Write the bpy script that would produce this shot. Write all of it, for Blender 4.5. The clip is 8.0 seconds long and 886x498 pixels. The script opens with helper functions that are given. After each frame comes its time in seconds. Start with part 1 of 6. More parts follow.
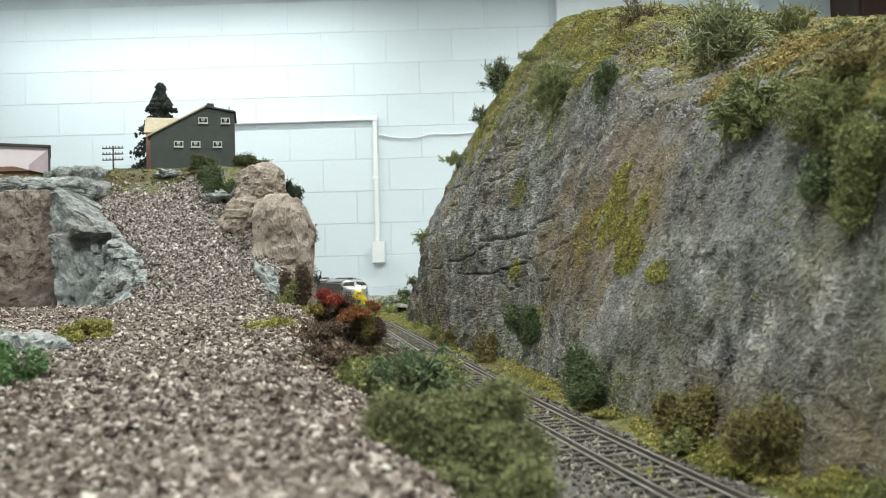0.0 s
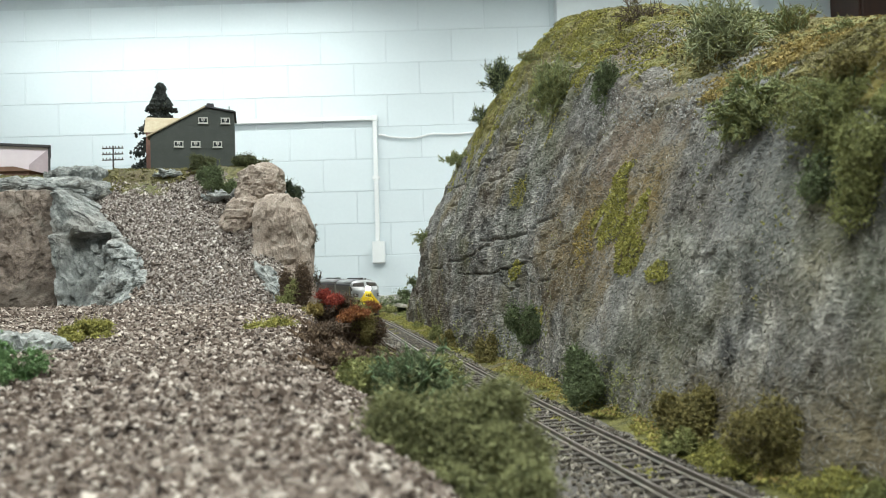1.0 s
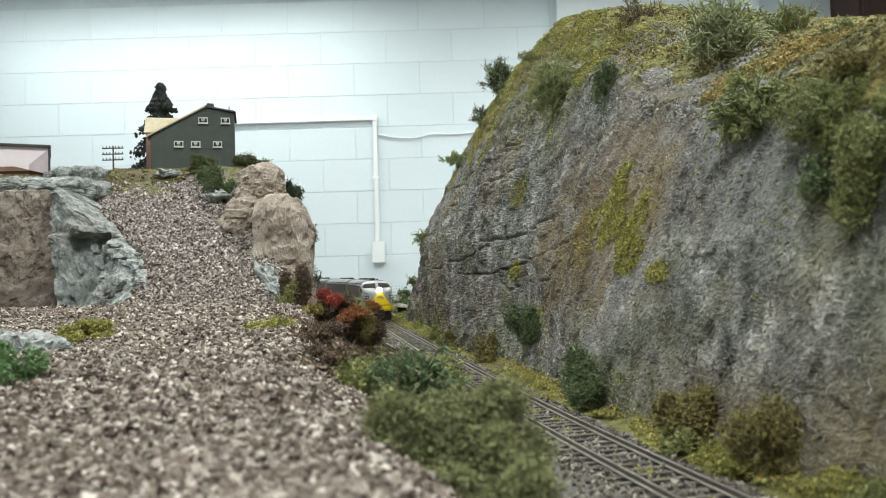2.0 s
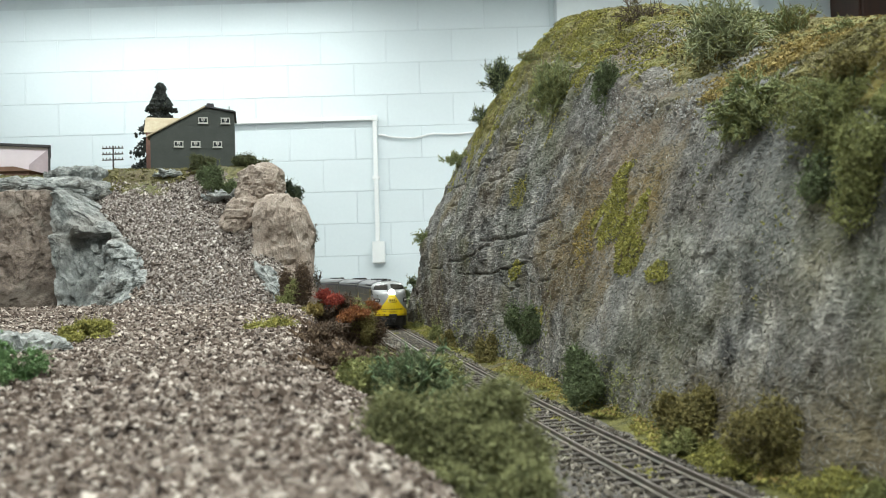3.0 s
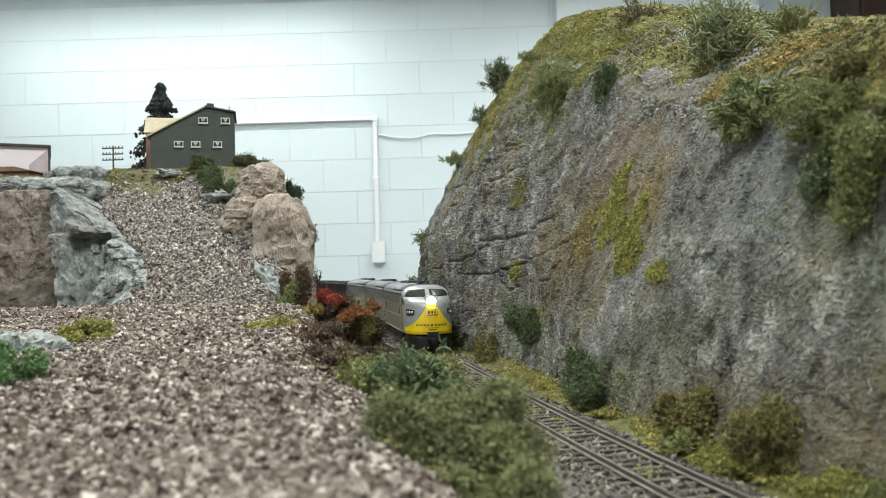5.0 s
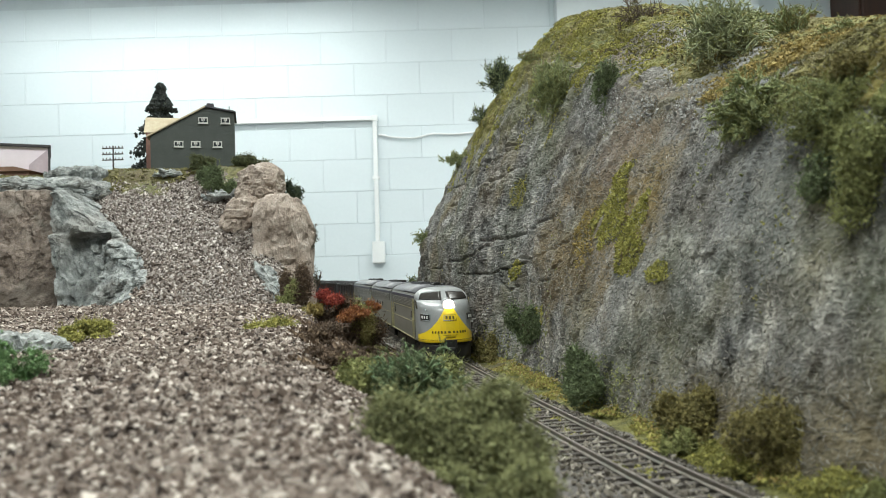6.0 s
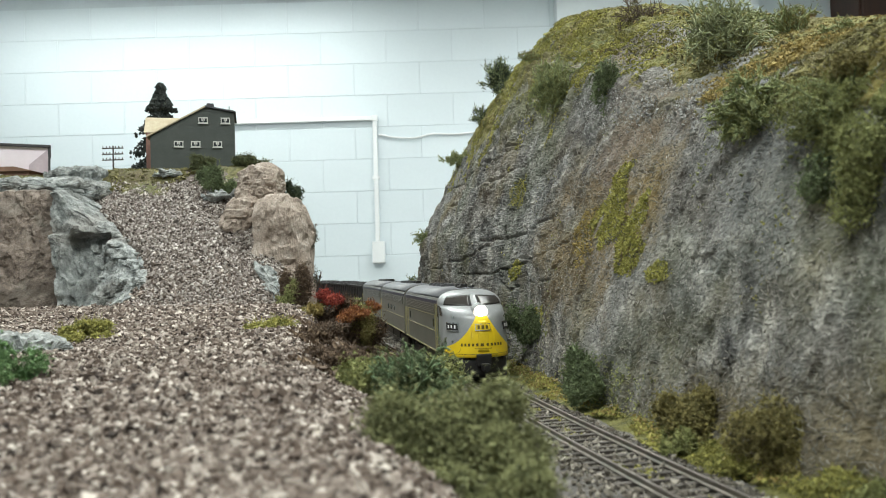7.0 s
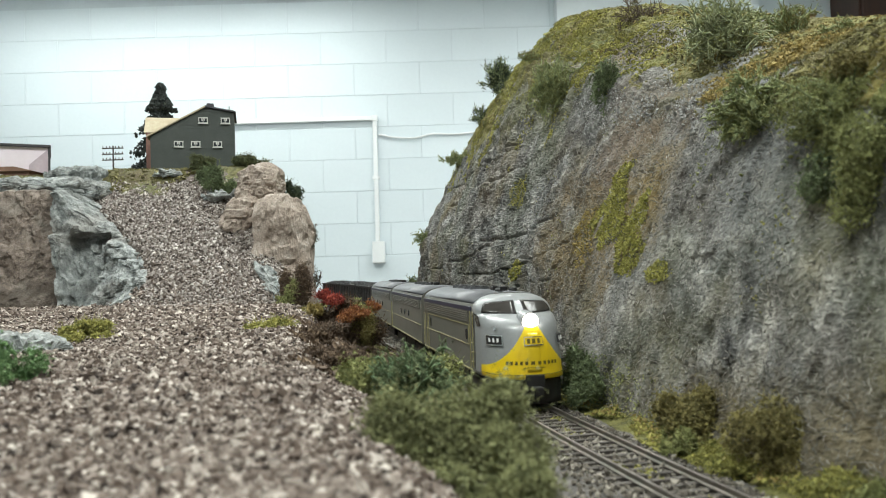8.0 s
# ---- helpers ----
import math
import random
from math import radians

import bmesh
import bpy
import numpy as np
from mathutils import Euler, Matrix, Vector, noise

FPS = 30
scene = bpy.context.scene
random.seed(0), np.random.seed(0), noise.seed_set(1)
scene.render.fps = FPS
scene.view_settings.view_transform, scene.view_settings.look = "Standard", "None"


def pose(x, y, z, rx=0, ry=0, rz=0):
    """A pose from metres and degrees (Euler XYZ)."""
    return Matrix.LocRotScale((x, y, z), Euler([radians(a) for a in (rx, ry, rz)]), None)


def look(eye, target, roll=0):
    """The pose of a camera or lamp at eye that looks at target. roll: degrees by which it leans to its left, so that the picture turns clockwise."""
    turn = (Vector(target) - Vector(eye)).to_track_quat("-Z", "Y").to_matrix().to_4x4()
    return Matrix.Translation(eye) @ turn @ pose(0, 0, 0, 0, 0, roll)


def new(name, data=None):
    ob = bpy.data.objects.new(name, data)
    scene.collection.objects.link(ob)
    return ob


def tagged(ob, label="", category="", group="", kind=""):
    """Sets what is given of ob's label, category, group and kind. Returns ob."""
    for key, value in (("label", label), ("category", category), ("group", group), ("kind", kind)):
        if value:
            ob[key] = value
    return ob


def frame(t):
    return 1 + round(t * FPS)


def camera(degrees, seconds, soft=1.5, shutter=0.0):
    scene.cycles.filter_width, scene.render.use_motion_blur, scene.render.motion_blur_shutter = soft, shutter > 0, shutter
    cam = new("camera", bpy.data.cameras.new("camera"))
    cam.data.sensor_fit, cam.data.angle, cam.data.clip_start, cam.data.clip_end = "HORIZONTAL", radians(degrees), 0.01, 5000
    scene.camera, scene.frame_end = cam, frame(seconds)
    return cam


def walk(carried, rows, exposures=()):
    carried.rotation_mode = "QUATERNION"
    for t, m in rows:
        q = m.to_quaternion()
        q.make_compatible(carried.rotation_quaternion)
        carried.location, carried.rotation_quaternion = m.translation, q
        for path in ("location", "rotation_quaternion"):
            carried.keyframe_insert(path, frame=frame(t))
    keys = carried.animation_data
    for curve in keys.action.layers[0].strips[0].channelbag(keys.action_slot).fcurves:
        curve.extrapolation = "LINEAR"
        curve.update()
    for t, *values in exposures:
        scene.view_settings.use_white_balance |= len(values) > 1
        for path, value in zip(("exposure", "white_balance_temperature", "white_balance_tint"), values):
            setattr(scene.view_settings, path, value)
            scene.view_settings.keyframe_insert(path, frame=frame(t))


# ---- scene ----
CAM_Z = 0.0622
cam = camera(60.29, 8.0, soft=0.65, shutter=0.0)
eye = (0.0, 0.0, CAM_Z)
aim = (0.0, math.cos(0.0253), CAM_Z + math.sin(0.0253))
walk(cam, [(0.0, look(eye, aim, -1.66)), (8.0, look(eye, aim, -1.66))])
# the near ground lies out of focus
cam.data.dof.use_dof = True
cam.data.dof.focus_distance = 0.62
cam.data.dof.aperture_fstop = 27.0

# ---- light: a hobby room with fluorescent fittings under a white ceiling ----
scene.view_settings.exposure = 0.2
world = bpy.data.worlds.new("room_air")
world.use_nodes = True
world.node_tree.nodes["Background"].inputs[0].default_value = (0.9, 0.95, 1.0, 1)
world.node_tree.nodes["Background"].inputs[1].default_value = 0.05
scene.world = world
FLOOR_Z, CEIL_Z = -1.2, 1.86
WALL_Y = 4.69


def area_lamp(name, x, y, z, sx, sy, watts, colour):
    data = bpy.data.lights.new(name, "AREA")
    data.shape, data.size, data.size_y, data.energy, data.color = "RECTANGLE", sx, sy, watts, colour
    ob = new(name, data)
    ob.matrix_world = pose(x, y, z)
    return ob


TUBE = (0.95, 1.0, 0.96)
# All fittings are unseen; the second is added to brighten the wall's right part.
FITTINGS = [(-1.65, 4.05, 2.44, 0.20, 17.0), (0.9, 3.3, 1.22, 0.30, 25.0), (-0.75, 1.75, 1.22, 0.30, 36.0), (-0.75, -0.55, 1.22, 0.30, 38.0), (1.0, 0.65, 1.22, 0.30, 34.0)]
for lx, ly, sx, sy, watts in FITTINGS:
    area_lamp("unseen_ceiling_lamp", lx, ly, CEIL_Z - 0.115, sx - 0.06, sy - 0.05, watts, TUBE)

# ---- geometry helpers ----


def mesh_from(name, verts, faces, smooth=False):
    """A mesh from arrays: verts (n, 3), faces (m, k)."""
    verts, faces = np.asarray(verts, np.float32), np.asarray(faces, np.int32)
    me = bpy.data.meshes.new(name)
    m, k = faces.shape
    me.vertices.add(len(verts))
    me.vertices.foreach_set("co", verts.ravel())
    me.loops.add(m * k)
    me.loops.foreach_set("vertex_index", faces.ravel())
    me.polygons.add(m)
    me.polygons.foreach_set("loop_start", np.arange(m, dtype=np.int32) * k)
    me.polygons.foreach_set("use_smooth", np.full(m, smooth, bool))
    me.update(calc_edges=True)
    me.validate()
    return me


def put(name, mesh, material, parent=None, label="", at=None):
    ob = new(name, mesh)
    if not mesh.materials:
        mesh.materials.append(material)
    if parent is not None:
        ob.parent = parent
    if at is not None:
        ob.matrix_basis = at
    if label:
        ob["label"] = label
    return ob


def part(name, bm, material, parent, label="", smooth=False):
    """Links a bmesh as one mesh object under a thing or a part."""
    me = bpy.data.meshes.new(name)
    if smooth:
        for f in bm.faces:
            f.smooth = True
    bm.to_mesh(me)
    bm.free()
    return put(name, me, material, parent, label)


def thing(name, label, category, at=None, group="", kind=""):
    ob = new(name)
    ob.empty_display_size = 0.01
    if at is not None:
        ob.matrix_basis = at
    return tagged(ob, label, category, group, kind)


def box(bm, x0, x1, y0, y1, z0, z1, bevel=0.0):
    r = bmesh.ops.create_cube(bm, size=1.0)
    m = Matrix.Translation(((x0 + x1) / 2, (y0 + y1) / 2, (z0 + z1) / 2)) @ Matrix.Diagonal((x1 - x0, y1 - y0, z1 - z0, 1))
    bmesh.ops.transform(bm, matrix=m, verts=r["verts"])
    if bevel:
        edges = list({e for v in r["verts"] for e in v.link_edges})
        bmesh.ops.bevel(bm, geom=edges, offset=bevel, segments=2, affect="EDGES", profile=0.6)
    return bm


def boxes(*rows, bevel=0.0):
    bm = bmesh.new()
    for r in rows:
        box(bm, *r, bevel=bevel)
    return bm


def rod(bm, a, b, r0, r1=None, sides=10):
    a, b = Vector(a), Vector(b)
    m = Matrix.Translation((a + b) / 2) @ (b - a).to_track_quat("Z", "Y").to_matrix().to_4x4()
    bmesh.ops.create_cone(bm, cap_ends=True, segments=sides, radius1=r0, radius2=r0 if r1 is None else r1, depth=(b - a).length, matrix=m)
    return bm


def rods(*rows, sides=10):
    bm = bmesh.new()
    for a, b, r in rows:
        rod(bm, a, b, r, sides=sides)
    return bm


rng = np.random.default_rng(7)


def vnoise(p, seed=0):
    """Smooth value noise in [-1, 1] at the points p (n, 3)."""
    p = np.asarray(p, float)
    i = np.floor(p).astype(np.int64)
    f = p - i
    f = f * f * (3 - 2 * f)
    out = np.zeros(len(p))
    for dx in (0, 1):
        for dy in (0, 1):
            for dz in (0, 1):
                h = (i[:, 0] + dx) * 374761393 + (i[:, 1] + dy) * 668265263 + (i[:, 2] + dz) * 1274126177 + seed * 974711
                h = (h ^ (h >> 13)) * 1103515245 & 0x7FFFFFFF
                h = ((h ^ (h >> 15)) * 2246822519) & 0x7FFFFFFF
                v = (h ^ (h >> 11)) % 65536 / 32767.5 - 1
                w = (f[:, 0] if dx else 1 - f[:, 0]) * (f[:, 1] if dy else 1 - f[:, 1]) * (f[:, 2] if dz else 1 - f[:, 2])
                out += w * v
    return out


def fbm(p, scale, octaves=4, seed=0, ridged=False):
    p = np.asarray(p, float) * scale
    total, amp = np.zeros(len(p)), 1.0
    for o in range(octaves):
        n = vnoise(p + 17.3 * o, seed + o)
        total += amp * ((1 - 2 * np.abs(n)) if ridged else n)
        amp *= 0.5
        p = p * 2.03
    return total


def smooth(a, b, x):
    t = np.clip((np.asarray(x, float) - a) / (b - a), 0, 1)
    return t * t * (3 - 2 * t)


def turns(n):
    """n random rotation matrices."""
    q = rng.normal(size=(n, 4))
    q /= np.linalg.norm(q, axis=1)[:, None]
    w, x, y, z = q.T
    return np.stack([np.stack([1 - 2 * (y * y + z * z), 2 * (x * y - z * w), 2 * (x * z + y * w)], -1),
                     np.stack([2 * (x * y + z * w), 1 - 2 * (x * x + z * z), 2 * (y * z - x * w)], -1),
                     np.stack([2 * (x * z - y * w), 2 * (y * z + x * w), 1 - 2 * (x * x + y * y)], -1)], 1)


def solid(kind):
    bm = bmesh.new()
    if kind == "ico":
        bmesh.ops.create_icosphere(bm, subdivisions=1, radius=1.0)
    elif kind == "cube":
        bmesh.ops.create_cube(bm, size=1.5)
        bmesh.ops.triangulate(bm, faces=bm.faces[:])
    else:
        bmesh.ops.create_icosphere(bm, subdivisions=1, radius=1.0)
        bmesh.ops.delete(bm, geom=[v for v in bm.verts if v.co.z < -0.6], context="VERTS")
    bm.verts.index_update()
    v = np.array([w.co[:] for w in bm.verts])
    f = np.array([[w.index for w in g.verts] for g in bm.faces])
    bm.free()
    return v, f


ICO, CUBE = solid("ico"), solid("cube")
TET = (np.array([(1, 1, 1), (1, -1, -1), (-1, 1, -1), (-1, -1, 1)], float) * 0.8, np.array([(0, 1, 2), (0, 3, 1), (0, 2, 3), (1, 3, 2)]))
OCT = (np.array([(1, 0, 0), (-1, 0, 0), (0, 1, 0), (0, -1, 0), (0, 0, 1), (0, 0, -1)], float),
       np.array([(0, 2, 4), (2, 1, 4), (1, 3, 4), (3, 0, 4), (2, 0, 5), (1, 2, 5), (3, 1, 5), (0, 3, 5)]))


def scatter(places, sizes, base, flat=0.45, jitter=0.28):
    """Many small uneven pieces joined: each one a turned, stretched, dented copy of base."""
    v, f = base
    n = len(places)
    s = np.asarray(sizes)[:, None] * (1 + flat * rng.uniform(-1, 1, (n, 3)))
    w = v[None] * (1 + jitter * rng.uniform(-1, 1, (n, len(v), 1)))
    w = w * s[:, None, :]
    w = np.einsum("nij,nkj->nki", turns(n), w) + np.asarray(places)[:, None, :]
    return w.reshape(-1, 3), (f[None] + (np.arange(n) * len(v))[:, None, None]).reshape(-1, 3)


def tubes(paths, radii, sides=4):
    """Joined thin tubes along paths (n, k, 3) with radii (n, k)."""
    paths, radii = np.asarray(paths, float), np.asarray(radii, float)
    n, k, _ = paths.shape
    d = np.gradient(paths, axis=1)
    d /= np.linalg.norm(d, axis=2)[..., None] + 1e-12
    ref = np.where(np.abs(d[..., 2:3]) < 0.9, np.array([0, 0, 1.0]), np.array([1.0, 0, 0]))
    a = np.cross(d, ref)
    a /= np.linalg.norm(a, axis=2)[..., None] + 1e-12
    b = np.cross(d, a)
    ang = np.arange(sides) * 2 * np.pi / sides
    ring = a[:, :, None] * np.cos(ang)[:, None] + b[:, :, None] * np.sin(ang)[:, None]
    v = paths[:, :, None] + ring * radii[:, :, None, None]
    i = np.arange(n * k * sides).reshape(n, k, sides)
    j = np.roll(i, -1, axis=2)
    f = np.stack([i[:, :-1], j[:, :-1], j[:, 1:], i[:, 1:]], -1).reshape(-1, 4)
    return v.reshape(-1, 3), f


def grid_faces(nu, nv):
    i = np.arange(nu * nv).reshape(nu, nv)
    return np.stack([i[:-1, :-1], i[1:, :-1], i[1:, 1:], i[:-1, 1:]], -1).reshape(-1, 4)


# ---- materials ----


def material(name, colours, scale=200.0, rough=0.85, bump=0.3, fine=0.0, metal=0.0, island=0.0, stain=None, random_piece=0.0, bump_size=0.0006, coat=0.0, stretch=None, spec=0.5, contrast=2.6):
    """Noise-mottled surface. colours: ramp from dark to light; fine: scale of a second grain; island: how much each
    joined piece picks its own tone; stain: (colour, scale, amount) laid over in patches."""
    m = bpy.data.materials.new(name)
    m.use_nodes = True
    nt = m.node_tree
    nodes, link = nt.nodes, nt.links.new
    bsdf = nodes["Principled BSDF"]
    coords = nodes.new("ShaderNodeTexCoord").outputs["Object"]
    if stretch:
        mp = nodes.new("ShaderNodeMapping")
        mp.inputs["Scale"].default_value = stretch
        link(coords, mp.inputs["Vector"])
        coords = mp.outputs["Vector"]
    n1 = nodes.new("ShaderNodeTexNoise")
    n1.inputs["Scale"].default_value, n1.inputs["Detail"].default_value, n1.inputs["Roughness"].default_value = scale, 6, 0.62
    link(coords, n1.inputs["Vector"])
    value = n1.outputs["Fac"]
    n2 = nodes.new("ShaderNodeTexNoise")
    n2.inputs["Scale"].default_value, n2.inputs["Detail"].default_value = fine or scale * 6, 3
    link(coords, n2.inputs["Vector"])

    def maths(op, a, b):
        q = nodes.new("ShaderNodeMath")
        q.operation = op
        for k, w in enumerate((a, b)):
            if isinstance(w, (int, float)):
                q.inputs[k].default_value = w
            else:
                link(w, q.inputs[k])
        return q.outputs[0]

    value = maths("ADD", maths("MULTIPLY", value, 0.68), maths("MULTIPLY", n2.outputs["Fac"], 0.32))
    value = maths("ADD", maths("MULTIPLY", maths("SUBTRACT", value, 0.5), contrast), 0.5)
    if island:
        g = nodes.new("ShaderNodeNewGeometry")
        value = maths("ADD", maths("MULTIPLY", value, 1 - island), maths("MULTIPLY", g.outputs["Random Per Island"], island))
    if random_piece:
        g = nodes.new("ShaderNodeObjectInfo")
        value = maths("ADD", value, maths("MULTIPLY", maths("SUBTRACT", g.outputs["Random"], 0.5), random_piece))
    ramp = nodes.new("ShaderNodeValToRGB")
    els = ramp.color_ramp.elements
    while len(els) < len(colours):
        els.new(0.5)
    for k, c in enumerate(colours):
        els[k].position = k / max(1, len(colours) - 1) * 0.8 + 0.1
        els[k].color = (*c, 1)
    link(value, ramp.inputs["Fac"])
    out = ramp.outputs["Color"]
    for k, (c, sc, amount) in enumerate(stain or []):
        ns = nodes.new("ShaderNodeTexNoise")
        ns.inputs["Scale"].default_value, ns.inputs["Detail"].default_value = sc, 5
        mp = nodes.new("ShaderNodeMapping")
        mp.inputs["Location"].default_value = (3.7 * k + 1.3, 2.1 * k, 5.9 * k)
        link(coords, mp.inputs["Vector"])
        link(mp.outputs["Vector"], ns.inputs["Vector"])
        edge = nodes.new("ShaderNodeMapRange")
        edge.inputs["From Min"].default_value, edge.inputs["From Max"].default_value = 0.5, 0.68
        edge.inputs["To Max"].default_value = amount
        link(ns.outputs["Fac"], edge.inputs["Value"])
        mix = nodes.new("ShaderNodeMix")
        mix.data_type = "RGBA"
        link(edge.outputs["Result"], mix.inputs["Factor"])
        link(out, mix.inputs["A"])
        mix.inputs["B"].default_value = (*c, 1)
        out = mix.outputs["Result"]
    link(out, bsdf.inputs["Base Color"])
    bsdf.inputs["Roughness"].default_value, bsdf.inputs["Metallic"].default_value = rough, metal
    bsdf.inputs["Specular IOR Level"].default_value = spec
    bsdf.inputs["Coat Weight"].default_value = coat
    if bump:
        bp = nodes.new("ShaderNodeBump")
        bp.inputs["Strength"].default_value, bp.inputs["Distance"].default_value = bump, bump_size
        link(value, bp.inputs["Height"])
        link(bp.outputs["Normal"], bsdf.inputs["Normal"])
    return m


def glow(name, colour, strength):
    m = bpy.data.materials.new(name)
    m.use_nodes = True
    b = m.node_tree.nodes["Principled BSDF"]
    b.inputs["Base Color"].default_value = (*colour, 1)
    b.inputs["Emission Color"].default_value = (*colour, 1)
    b.inputs["Emission Strength"].default_value = strength
    return m


M_WALL = material("white_block_paint", [(0.66, 0.735, 0.765), (0.70, 0.775, 0.805)], 2.0, 0.55, 0.25, 60, random_piece=0.5, bump_size=0.002)
M_MORTAR = material("painted_mortar", [(0.56, 0.62, 0.65), (0.62, 0.69, 0.72)], 8, 0.6, 0.2, 90, bump_size=0.002)
M_PLASTER = material("white_plaster", [(0.70, 0.755, 0.775), (0.74, 0.80, 0.82)], 2, 0.7, 0.1, 40, bump_size=0.001)
M_FLOOR = material("grey_floor_paint", [(0.18, 0.17, 0.16), (0.26, 0.25, 0.24)], 3, 0.5, 0.1)
M_CEIL = material("ceiling_paint", [(0.78, 0.79, 0.78), (0.83, 0.84, 0.83)], 3, 0.8, 0.1)
M_WHITE = material("white_enamel", [(0.78, 0.80, 0.80), (0.82, 0.84, 0.84)], 6, 0.35, 0.0)
M_TUBE = glow("lit_diffuser", (0.95, 1.0, 0.98), 6.0)
M_CABINET = material("dark_brown_wood", [(0.03, 0.013, 0.009), (0.06, 0.027, 0.017)], 6, 0.45, 0.1, 50, stretch=(1, 1, 0.1))
M_CARD = material("brown_card", [(0.16, 0.09, 0.06), (0.24, 0.14, 0.10)], 60, 0.8, 0.1)
M_MAUVE = material("mauve_wall", [(0.42, 0.34, 0.38), (0.5, 0.42, 0.46)], 40, 0.7, 0.0)
M_PINE = material("benchwork_pine", [(0.42, 0.28, 0.15), (0.55, 0.38, 0.22)], 12, 0.7, 0.1)
def washed(m, zones):
    """Lays washes of other colour, one of them partly shade, over a surface: (colour, centre, reach, amount), with
    uneven edges.
    """
    nodes, link = m.node_tree.nodes, m.node_tree.links.new
    bsdf = nodes["Principled BSDF"]
    coords = nodes.new("ShaderNodeTexCoord").outputs["Object"]
    warp = nodes.new("ShaderNodeTexNoise")
    warp.inputs["Scale"].default_value, warp.inputs["Detail"].default_value = 45, 6
    link(coords, warp.inputs["Vector"])
    grain = nodes.new("ShaderNodeTexNoise")
    grain.inputs["Scale"].default_value, grain.inputs["Detail"].default_value = 520, 3
    link(coords, grain.inputs["Vector"])
    for colour, centre, reach, amount in zones:
        sub = nodes.new("ShaderNodeVectorMath")
        sub.operation = "SUBTRACT"
        link(coords, sub.inputs[0])
        sub.inputs[1].default_value = centre
        div = nodes.new("ShaderNodeVectorMath")
        div.operation = "DIVIDE"
        link(sub.outputs[0], div.inputs[0])
        div.inputs[1].default_value = reach
        far = nodes.new("ShaderNodeVectorMath")
        far.operation = "LENGTH"
        link(div.outputs[0], far.inputs[0])
        value = far.outputs["Value"]
        for src, weight in ((warp.outputs["Fac"], 2.6), (grain.outputs["Fac"], 1.4)):
            q = nodes.new("ShaderNodeMath")
            q.operation = "MULTIPLY_ADD"
            link(src, q.inputs[0])
            q.inputs[1].default_value = weight
            link(value, q.inputs[2])
            value = q.outputs[0]
        edge = nodes.new("ShaderNodeMapRange")
        edge.inputs["From Min"].default_value, edge.inputs["From Max"].default_value = 3.15, 2.2
        edge.inputs["To Max"].default_value = amount
        link(value, edge.inputs["Value"])
        mix = nodes.new("ShaderNodeMix")
        mix.data_type = "RGBA"
        link(edge.outputs["Result"], mix.inputs["Factor"])
        link(bsdf.inputs["Base Color"].links[0].from_socket, mix.inputs["A"])
        mix.inputs["B"].default_value = (*colour, 1)
        link(mix.outputs["Result"], bsdf.inputs["Base Color"])
    return m


M_CLIFF = washed(material("grey_rock_plaster", [(0.03, 0.03, 0.029), (0.115, 0.114, 0.108), (0.215, 0.213, 0.2), (0.46, 0.445, 0.405)], 75, 0.9, 0.75, 620,
                          stain=[((0.15, 0.118, 0.082), 9, 0.65), ((0.2, 0.155, 0.07), 26, 0.5), ((0.27, 0.275, 0.265), 15, 0.32), ((0.1, 0.115, 0.045), 15, 0.4)], contrast=3.1, bump_size=0.0011, stretch=(1, 1, 0.85), spec=0.3),
                 [((0.185, 0.14, 0.1), (0.095, 0.39, 0.125), (0.04, 0.05, 0.06), 0.75), ((0.17, 0.125, 0.065), (0.075, 0.43, 0.065), (0.03, 0.07, 0.05), 0.8),
                  ((0.24, 0.175, 0.065), (0.09, 0.36, 0.09), (0.03, 0.035, 0.03), 0.75), ((0.21, 0.22, 0.212), (0.115, 0.275, 0.09), (0.04, 0.06, 0.05), 0.4),
                  # the dark brown at the far foot: brown staining with some shade painted in
                  ((0.105, 0.1, 0.098), (0.09, 0.48, 0.15), (0.03, 0.06, 0.03), 0.5), ((0.085, 0.062, 0.042), (0.0, 0.8, 0.02), (0.1, 0.22, 0.05), 0.7),
                  ((0.13, 0.13, 0.05), (0.08, 0.62, 0.2), (0.05, 0.12, 0.05), 0.6), ((0.16, 0.13, 0.075), (0.1, 0.24, 0.012), (0.03, 0.1, 0.018), 0.7)])
M_TALUS_BED = material("talus_bed", [(0.05, 0.039, 0.032), (0.12, 0.095, 0.082), (0.21, 0.175, 0.155)], 320, 0.95, 0.8, 1500, bump_size=0.001)
M_CHALK = material("pale_plaster_chips", [(0.2, 0.2, 0.19), (0.34, 0.34, 0.325), (0.5, 0.5, 0.48)], 60, 0.9, 0.0, 900, island=0.7)
M_FLECK = material("pale_rock_flecks", [(0.03, 0.03, 0.028), (0.12, 0.118, 0.105), (0.25, 0.24, 0.21), (0.44, 0.42, 0.37)], 60, 0.9, 0.0, 900, island=0.75)
M_GRAVEL = material("crushed_stone", [(0.02, 0.013, 0.01), (0.065, 0.045, 0.033), (0.13, 0.096, 0.076), (0.18, 0.141, 0.117), (0.24, 0.197, 0.168), (0.34, 0.29, 0.252), (0.6, 0.54, 0.475)], 300, 0.95, 0.4, 1500, island=0.8, bump_size=0.0003)
M_TALUS = material("grey_talus_stone", [(0.03, 0.022, 0.018), (0.09, 0.07, 0.058), (0.165, 0.135, 0.116), (0.22, 0.188, 0.165), (0.29, 0.255, 0.23), (0.4, 0.365, 0.335), (0.62, 0.58, 0.54)], 300, 0.95, 0.4, 1500, island=0.8, bump_size=0.0003)
